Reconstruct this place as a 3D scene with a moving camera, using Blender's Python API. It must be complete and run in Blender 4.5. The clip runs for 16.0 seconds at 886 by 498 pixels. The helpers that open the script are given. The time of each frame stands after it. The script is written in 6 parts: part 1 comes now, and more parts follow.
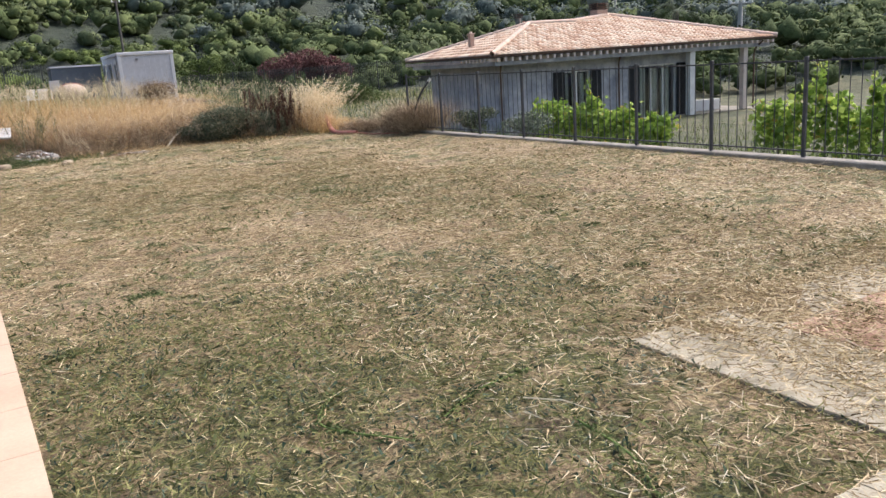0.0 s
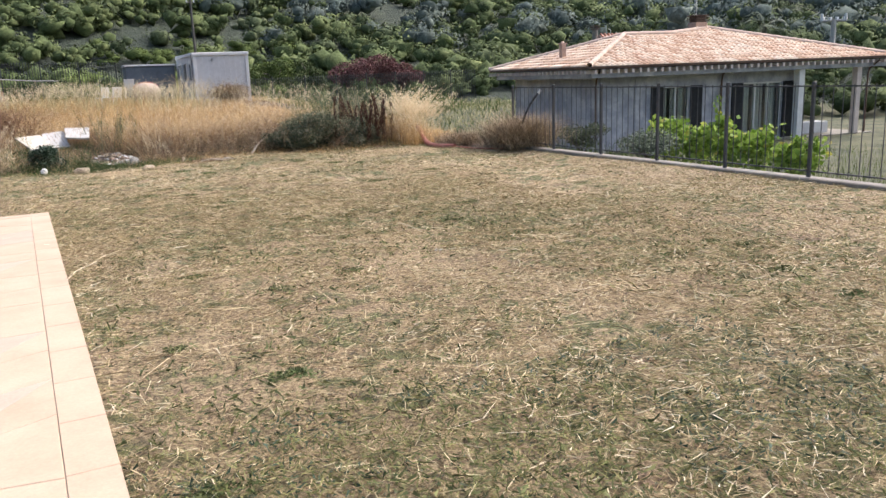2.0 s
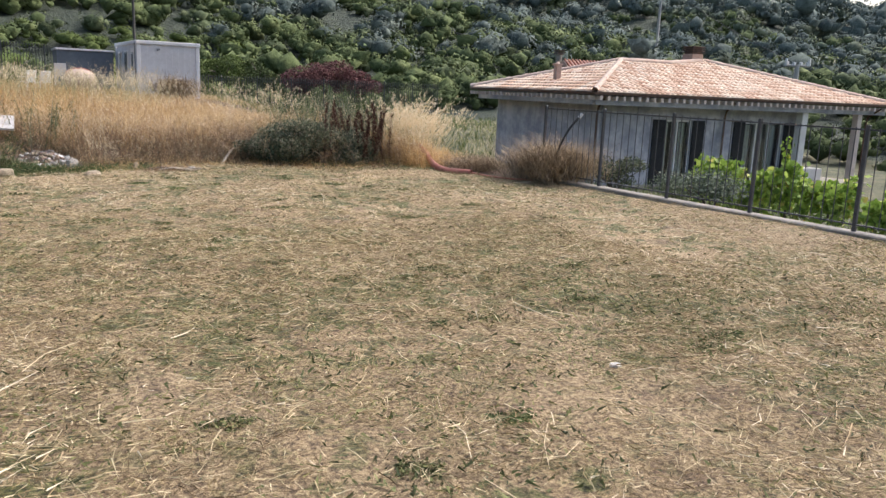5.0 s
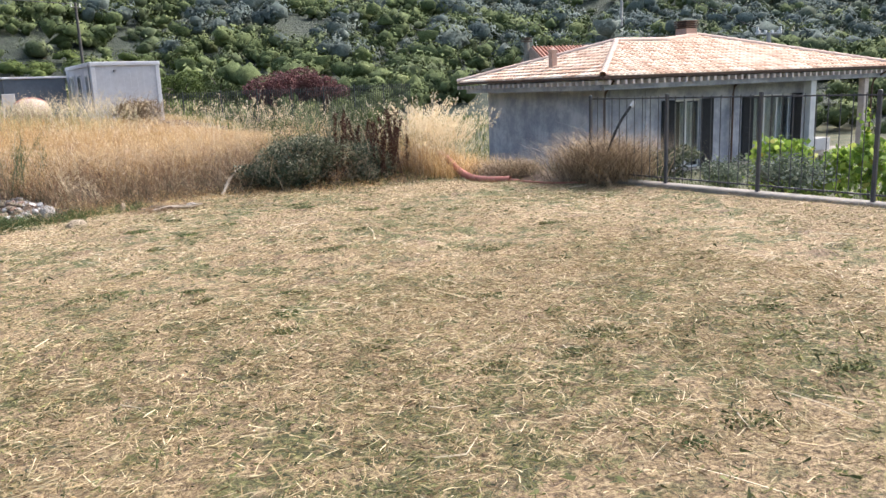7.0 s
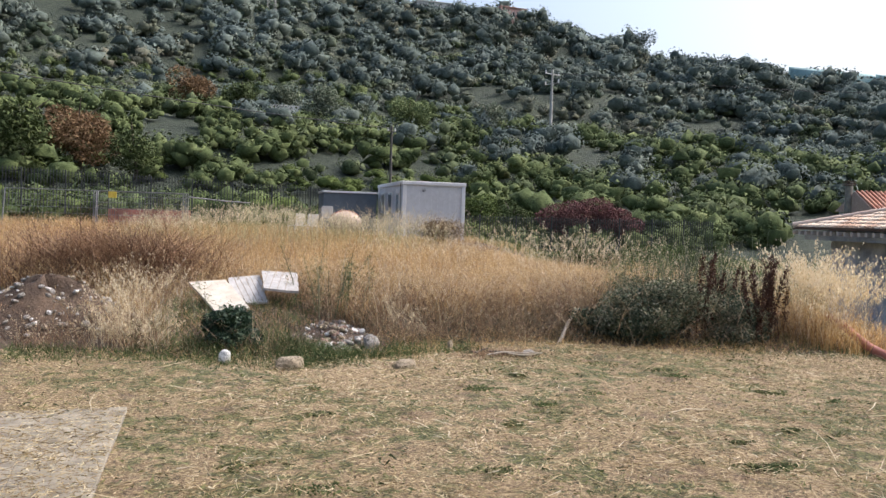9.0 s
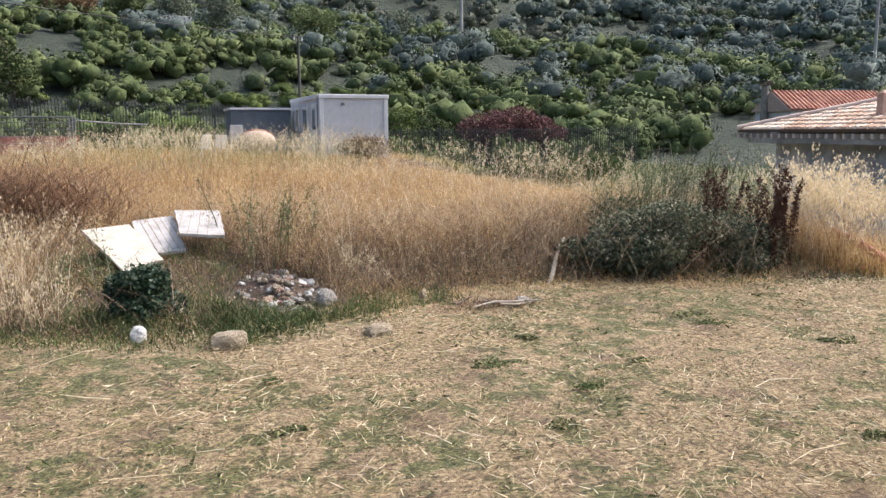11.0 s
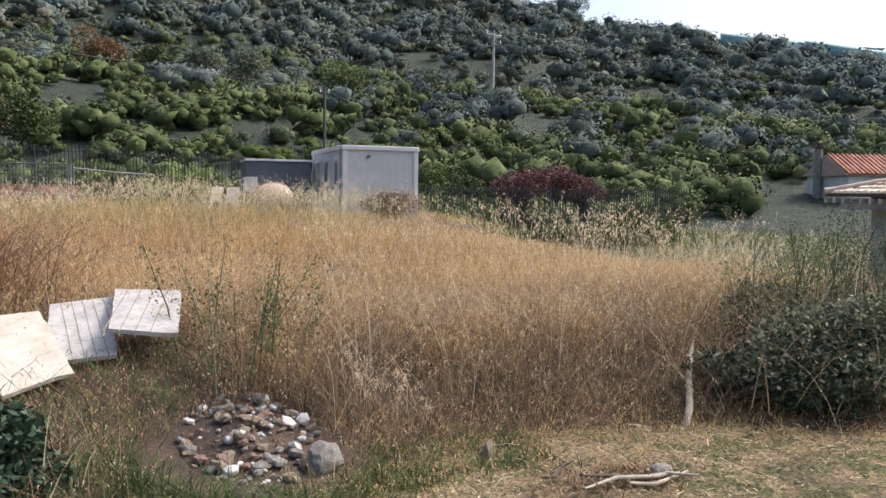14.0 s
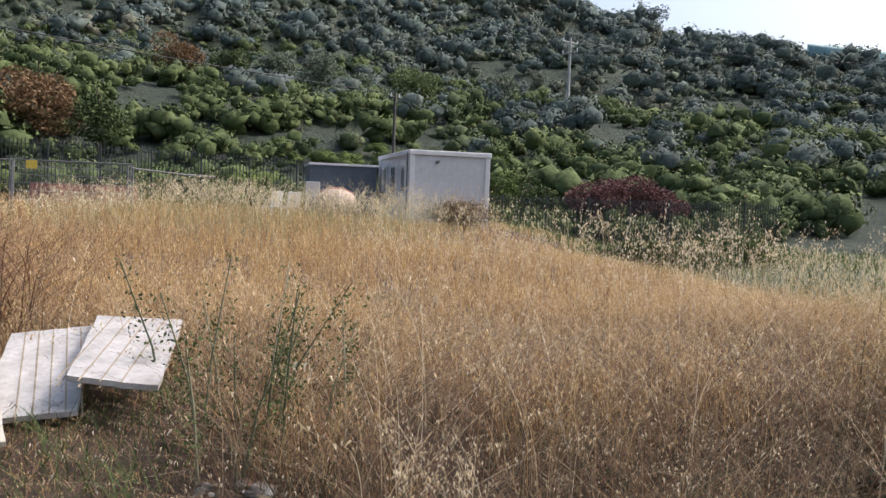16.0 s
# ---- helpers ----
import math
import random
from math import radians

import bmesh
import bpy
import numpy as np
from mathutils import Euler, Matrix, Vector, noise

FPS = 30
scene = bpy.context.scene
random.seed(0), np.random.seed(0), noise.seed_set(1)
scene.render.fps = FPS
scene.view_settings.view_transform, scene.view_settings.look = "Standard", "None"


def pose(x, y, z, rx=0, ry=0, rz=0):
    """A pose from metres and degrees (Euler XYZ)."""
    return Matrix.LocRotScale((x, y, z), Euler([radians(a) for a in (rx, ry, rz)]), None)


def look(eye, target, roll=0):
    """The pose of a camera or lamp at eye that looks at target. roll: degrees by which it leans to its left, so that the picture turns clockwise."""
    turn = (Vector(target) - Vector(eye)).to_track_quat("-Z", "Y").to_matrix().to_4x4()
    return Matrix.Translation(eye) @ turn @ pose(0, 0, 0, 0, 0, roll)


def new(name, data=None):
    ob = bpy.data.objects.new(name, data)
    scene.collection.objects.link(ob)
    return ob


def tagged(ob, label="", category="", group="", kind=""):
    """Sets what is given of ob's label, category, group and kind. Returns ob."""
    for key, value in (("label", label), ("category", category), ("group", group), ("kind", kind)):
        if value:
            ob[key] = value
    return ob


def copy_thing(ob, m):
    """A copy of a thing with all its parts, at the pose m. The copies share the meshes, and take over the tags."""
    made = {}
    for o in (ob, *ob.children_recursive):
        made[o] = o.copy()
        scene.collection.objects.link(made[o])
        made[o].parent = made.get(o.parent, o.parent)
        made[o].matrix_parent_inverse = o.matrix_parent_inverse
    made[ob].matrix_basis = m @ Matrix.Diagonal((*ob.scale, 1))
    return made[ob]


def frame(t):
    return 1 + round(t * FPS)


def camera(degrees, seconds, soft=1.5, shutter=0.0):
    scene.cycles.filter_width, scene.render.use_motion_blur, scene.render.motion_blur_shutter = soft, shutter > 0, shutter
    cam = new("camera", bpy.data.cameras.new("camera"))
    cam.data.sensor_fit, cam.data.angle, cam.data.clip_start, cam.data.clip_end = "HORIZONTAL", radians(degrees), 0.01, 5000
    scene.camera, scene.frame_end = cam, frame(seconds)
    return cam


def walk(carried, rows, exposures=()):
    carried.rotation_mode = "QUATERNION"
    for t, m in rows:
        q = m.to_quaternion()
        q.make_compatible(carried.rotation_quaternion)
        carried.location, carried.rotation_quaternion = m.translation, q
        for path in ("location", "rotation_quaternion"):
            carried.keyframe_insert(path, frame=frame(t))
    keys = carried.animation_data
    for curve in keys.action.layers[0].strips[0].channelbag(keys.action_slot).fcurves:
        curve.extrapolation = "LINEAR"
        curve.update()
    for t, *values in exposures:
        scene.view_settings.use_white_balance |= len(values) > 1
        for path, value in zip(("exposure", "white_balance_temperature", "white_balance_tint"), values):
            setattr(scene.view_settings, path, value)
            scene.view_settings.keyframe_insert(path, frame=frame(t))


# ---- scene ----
cam = camera(58.7, 16.0)
PATH = [
    (0, (-9.841, -15.859, 1.656), (-8.832, -14.196, 1.193), -4.0),
    (0.5, (-9.883, -15.313, 1.631), (-8.906, -13.628, 1.178), -0.8),
    (1, (-9.906, -14.821, 1.653), (-8.911, -13.146, 1.203), -1.9),
    (1.5, (-9.8, -14.225, 1.703), (-8.945, -12.468, 1.276), -2.7),
    (2, (-9.939, -13.726, 1.695), (-9.033, -11.997, 1.261), -2.2),
    (2.5, (-9.889, -13.12, 1.686), (-8.942, -11.408, 1.272), -1.5),
    (3, (-9.904, -12.595, 1.63), (-8.93, -10.882, 1.287), 1.6),
    (3.2, (-9.902, -12.369, 1.63), (-8.876, -10.692, 1.262), 1.1),
    (5.3, (-9.839, -9.811, 1.579), (-8.763, -8.173, 1.182), 2.4),
    (5.5, (-9.854, -9.613, 1.573), (-8.79, -7.967, 1.174), 1.3),
    (6, (-9.829, -9.029, 1.624), (-8.819, -7.339, 1.27), -0.9),
    (6.5, (-9.841, -8.432, 1.616), (-8.768, -6.772, 1.309), 1.2),
    (6.9, (-9.814, -7.882, 1.625), (-8.661, -6.296, 1.232), -1.9),
    (7, (-9.805, -7.725, 1.625), (-8.661, -6.135, 1.222), -2.3),
    (7.5, (-9.885, -7.111, 1.612), (-8.806, -5.457, 1.295), -0.9),
    (8, (-9.928, -6.378, 1.667), (-9.049, -4.596, 1.444), 1.9),
    (8.5, (-9.883, -5.494, 1.669), (-9.262, -3.595, 1.571), 3.1),
    (8.7, (-9.872, -5.269, 1.673), (-9.291, -3.357, 1.594), 1.8),
    (10.8, (-9.861, -2.989, 1.708), (-9.144, -1.134, 1.488), -0.2),
    (11, (-9.842, -2.807, 1.73), (-9.052, -0.993, 1.435), -0.3),
    (11.5, (-9.698, -2.215, 1.762), (-8.876, -0.408, 1.517), -0.8),
    (12, (-9.621, -1.709, 1.735), (-8.856, 0.13, 1.555), 1.7),
    (12.5, (-9.468, -1.257, 1.716), (-8.752, 0.606, 1.591), -0.1),
    (12.7, (-9.396, -1.049, 1.687), (-8.772, 0.847, 1.566), 3.1),
    (13, (-9.242, -0.727, 1.669), (-8.778, 1.211, 1.492), 1.0),
    (13.1, (-9.18, -0.618, 1.674), (-8.699, 1.316, 1.495), 1.3),
    (13.3, (-9.024, -0.38, 1.626), (-8.238, 1.452, 1.467), 2.8),
    (13.5, (-9.024, -0.218, 1.656), (-8.202, 1.595, 1.467), 2.5),
    (14, (-8.866, 0.359, 1.656), (-8.124, 2.211, 1.508), 0.9),
    (14.5, (-8.754, 0.773, 1.679), (-8.211, 2.695, 1.579), 1.5),
    (15, (-8.598, 1.211, 1.676), (-7.891, 3.079, 1.56), 1.9),
    (15.5, (-8.367, 1.664, 1.659), (-7.72, 3.553, 1.539), -0.0),
    (16, (-8.293, 2.076, 1.628), (-7.714, 3.986, 1.5), 2.2),
]
EXPOSURES = [(0, 0.94), (0.5, 0.99), (1, 1.08), (1.5, 1.03), (2, 1.03), (2.5, 0.93), (3, 0.71), (3.2, 0.73), (5.3, 1.03), (5.5, 1.15), (6, 1.24), (6.5, 0.82), (7, 1.36), (7.5, 0.73),
             (8, 0.96), (8.5, 0.72), (8.7, 0.76), (10.8, 1.03), (11, 1.04), (11.5, 1.05), (12, 1.02), (12.5, 0.94), (13, 0.72), (13.5, 0.85), (14, 0.82), (14.5, 0.72), (15, 0.62), (15.5, 0.68), (16, 0.74)]
walk(cam, [(t, look(eye, target, roll)) for t, eye, target, roll in PATH], EXPOSURES)

# ---- world, sun ----
world = bpy.data.worlds.new("world")
scene.world = world
world.use_nodes = True
wn = world.node_tree
sky = wn.nodes.new("ShaderNodeTexSky")
sky.sky_type = "NISHITA"
sky.sun_disc = False
SUN_AZ, SUN_EL = radians(88), radians(50)
sky.sun_elevation, sky.sun_rotation = SUN_EL, SUN_AZ
sky.air_density, sky.dust_density, sky.ozone_density = 1.0, 6.0, 2.0
wn.links.new(sky.outputs[0], wn.nodes["Background"].inputs[0])
wn.nodes["Background"].inputs[1].default_value = 0.15
sun = new("sun", bpy.data.lights.new("sun", "SUN"))
sun.data.energy, sun.data.angle, sun.data.color = 1.65, radians(18), (0.985, 0.95, 1.02)
sun_dir = Vector((math.sin(SUN_AZ) * math.cos(SUN_EL), math.cos(SUN_AZ) * math.cos(SUN_EL), math.sin(SUN_EL)))
sun.matrix_world = look((sun_dir * 50)[:], (0, 0, 0))


# ---- materials ----
def ramp(nt, fac, stops):
    r = nt.nodes.new("ShaderNodeValToRGB")
    el = r.color_ramp.elements
    while len(el) < len(stops):
        el.new(0.5)
    for e, (p, c) in zip(el, stops):
        e.position, e.color = p, (*c, 1)
    nt.links.new(fac, r.inputs[0])
    return r.outputs[0]


def tex_noise(nt, scale, detail=4, rough=0.6, vec=None):
    n = nt.nodes.new("ShaderNodeTexNoise")
    n.inputs["Scale"].default_value, n.inputs["Detail"].default_value, n.inputs["Roughness"].default_value = scale, detail, rough
    if vec:
        nt.links.new(vec, n.inputs["Vector"])
    return n.outputs[0]


def mix(nt, fac, a, b, mode="MIX"):
    m = nt.nodes.new("ShaderNodeMix")
    m.data_type, m.blend_type = "RGBA", mode
    for sock, v in ((m.inputs[0], fac), (m.inputs[6], a), (m.inputs[7], b)):
        if isinstance(v, (int, float)):
            sock.default_value = v
        elif isinstance(v, tuple):
            sock.default_value = (*v, 1)
        else:
            nt.links.new(v, sock)
    return m.outputs[2]


def base_mat(name, rough=0.8, metal=0.0):
    m = bpy.data.materials.new(name)
    m.use_nodes = True
    nt = m.node_tree
    b = nt.nodes["Principled BSDF"]
    b.inputs["Roughness"].default_value, b.inputs["Metallic"].default_value = rough, metal
    co = nt.nodes.new("ShaderNodeTexCoord").outputs["Object"]
    return m, nt, b, co


def bump(nt, b, height, strength=0.3, dist=0.01):
    n = nt.nodes.new("ShaderNodeBump")
    n.inputs["Strength"].default_value, n.inputs["Distance"].default_value = strength, dist
    nt.links.new(height, n.inputs["Height"])
    nt.links.new(n.outputs[0], b.inputs["Normal"])


def surf(name, a, b_, scale=3, rough=0.8, metal=0.0, fine=40, grain=0.25, bump_s=0.3, dist=0.01):
    """Two colours in large blotches, with a fine grain over them and a relief."""
    m, nt, b, co = base_mat(name, rough, metal)
    big = ramp(nt, tex_noise(nt, scale, 5, 0.6, co), [(0.35, a), (0.65, b_)])
    fin = tex_noise(nt, fine, 3, 0.7, co)
    g = ramp(nt, fin, [(0.3, (1 - grain,) * 3), (0.7, (1 + 0 * grain,) * 3)])
    nt.links.new(mix(nt, 1.0, big, g, "MULTIPLY"), b.inputs["Base Color"])
    bump(nt, b, fin, bump_s, dist)
    return m


def leafy(name, stops, rough=0.7, trans=0.25, patch=None, clump=0):
    """Leaves and stalks: the colour changes from piece to piece."""
    m, nt, b, co = base_mat(name, rough)
    geo = nt.nodes.new("ShaderNodeNewGeometry")
    fac = geo.outputs["Random Per Island"]
    if clump:
        blend = nt.nodes.new("ShaderNodeMix")
        blend.inputs[0].default_value = 0.78
        nt.links.new(fac, blend.inputs[2])
        sharp = nt.nodes.new("ShaderNodeMapRange")
        sharp.inputs["From Min"].default_value, sharp.inputs["From Max"].default_value = 0.3, 0.7
        nt.links.new(tex_noise(nt, clump, 3, 0.6, co), sharp.inputs[0])
        nt.links.new(sharp.outputs[0], blend.inputs[3])
        fac = blend.outputs[0]
    col = ramp(nt, fac, stops)
    if patch:
        scale, tint, amt = patch
        f = ramp(nt, tex_noise(nt, scale, 3, 0.6, co), [(0.42, (0, 0, 0)), (0.62, (amt,) * 3)])
        col = mix(nt, f, col, tint)
    if clump:
        fleck = tex_noise(nt, clump * 9, 5, 0.75, co)
        col = mix(nt, 1.0, col, ramp(nt, fleck, [(0.36, (0.62, 0.62, 0.62)), (0.5, (0.95, 0.95, 0.95)), (0.66, (1.25, 1.25, 1.22))]), "MULTIPLY")
        bump(nt, b, fleck, 0.4, 0.2)
    nt.links.new(col, b.inputs["Base Color"])
    b.inputs["Specular IOR Level"].default_value = 0.1 if clump else 0.25
    if trans:
        t = nt.nodes.new("ShaderNodeBsdfTranslucent")
        nt.links.new(col, t.inputs[0])
        ms = nt.nodes.new("ShaderNodeMixShader")
        ms.inputs[0].default_value = trans
        nt.links.new(b.outputs[0], ms.inputs[1])
        nt.links.new(t.outputs[0], ms.inputs[2])
        nt.links.new(ms.outputs[0], nt.nodes["Material Output"].inputs[0])
    return m


def lawn_mat():
    """Cut straw over soil and greens: bands of straw, and a greener corner to the south-west."""
    m, nt, b, co = base_mat("lawn", 0.95)
    fine = tex_noise(nt, 34, 6, 0.8, co)
    mid = tex_noise(nt, 4, 6, 0.72, co)
    big = tex_noise(nt, 0.5, 4, 0.62, co)
    straw = ramp(nt, fine, [(0.36, (0.05, 0.034, 0.02)), (0.48, (0.22, 0.155, 0.085)), (0.6, (0.47, 0.36, 0.205))])
    green = ramp(nt, fine, [(0.36, (0.014, 0.018, 0.008)), (0.5, (0.09, 0.092, 0.032)), (0.64, (0.25, 0.235, 0.09))])
    soil = ramp(nt, fine, [(0.36, (0.04, 0.026, 0.017)), (0.6, (0.24, 0.155, 0.10))])
    sep = nt.nodes.new("ShaderNodeSeparateXYZ")
    nt.links.new(co, sep.inputs[0])
    zone = []
    for out, a, c in ((0, -6.3, -8.9), (1, -8.5, -12.0)):
        r = nt.nodes.new("ShaderNodeMapRange")
        r.interpolation_type = "SMOOTHSTEP"
        r.inputs["From Min"].default_value, r.inputs["From Max"].default_value = a, c
        nt.links.new(sep.outputs[out], r.inputs[0])
        zone.append(r.outputs[0])
    z = nt.nodes.new("ShaderNodeMath")
    z.operation = "MULTIPLY"
    nt.links.new(zone[0], z.inputs[0])
    nt.links.new(zone[1], z.inputs[1])
    f1 = ramp(nt, mid, [(0.44, (0, 0, 0)), (0.56, (1, 1, 1))])
    f2 = ramp(nt, big, [(0.42, (0.0,) * 3), (0.58, (0.85,) * 3)])
    f = mix(nt, mix(nt, z.outputs[0], (0.0, 0.0, 0.0), (0.3, 0.3, 0.3)), mix(nt, 0.5, f1, f2), (1, 1, 1))
    f = ramp(nt, f, [(0.42, (0, 0, 0)), (0.78, (1, 1, 1))])
    col = mix(nt, f, straw, green)
    spots = ramp(nt, tex_noise(nt, 1.7, 5, 0.7, co), [(0.56, (0, 0, 0)), (0.66, (0.75,) * 3)])
    nt.links.new(mix(nt, spots, col, soil), b.inputs["Base Color"])
    bump(nt, b, fine, 0.9, 0.03)
    return m


def hill_mat():
    m, nt, b, co = base_mat("hill_ground", 0.95)
    n1 = tex_noise(nt, 0.09, 6, 0.65, co)
    n2 = tex_noise(nt, 1.2, 6, 0.75, co)
    a = ramp(nt, n2, [(0.35, (0.02, 0.03, 0.02)), (0.55, (0.045, 0.06, 0.038)), (0.75, (0.08, 0.095, 0.055))])
    c = ramp(nt, n2, [(0.35, (0.03, 0.042, 0.022)), (0.6, (0.075, 0.09, 0.045))])
    nt.links.new(mix(nt, ramp(nt, n1, [(0.55, (0, 0, 0)), (0.68, (0.8,) * 3)]), a, c), b.inputs["Base Color"])
    bump(nt, b, n2, 1.0, 0.6)
    return m


def roof_mat():
    m, nt, b, co = base_mat("terracotta", 0.85)
    info = nt.nodes.new("ShaderNodeNewGeometry")
    col = ramp(nt, info.outputs["Random Per Island"], [(0.0, (0.56, 0.34, 0.22)), (0.35, (0.70, 0.49, 0.34)), (0.7, (0.78, 0.60, 0.44)), (1.0, (0.84, 0.72, 0.57))])
    g = ramp(nt, tex_noise(nt, 2.0, 5, 0.7, co), [(0.35, (0.84, 0.82, 0.80)), (0.65, (1, 1, 1))])
    nt.links.new(mix(nt, 1.0, col, g, "MULTIPLY"), b.inputs["Base Color"])
    bump(nt, b, tex_noise(nt, 30, 3, 0.6, co), 0.3, 0.01)
    return m


def board_concrete():
    """Bare blue-grey concrete: shutter-board streaks, lighter blotches and darker damp runs."""
    m, nt, b, co = base_mat("board_concrete", 0.9)
    mp = nt.nodes.new("ShaderNodeMapping")
    mp.inputs["Scale"].default_value = (6, 6, 0.9)
    nt.links.new(co, mp.inputs[0])
    s = tex_noise(nt, 1.0, 5, 0.65, mp.outputs[0])
    blot = tex_noise(nt, 1.3, 6, 0.7, co)
    a = ramp(nt, s, [(0.35, (0.24, 0.25, 0.28)), (0.65, (0.40, 0.40, 0.42))])
    c = ramp(nt, blot, [(0.38, (0.20, 0.215, 0.255)), (0.5, (0.34, 0.35, 0.385)), (0.6, (0.54, 0.54, 0.56))])
    nt.links.new(mix(nt, 0.62, a, c), b.inputs["Base Color"])
    bump(nt, b, s, 0.4, 0.02)
    return m


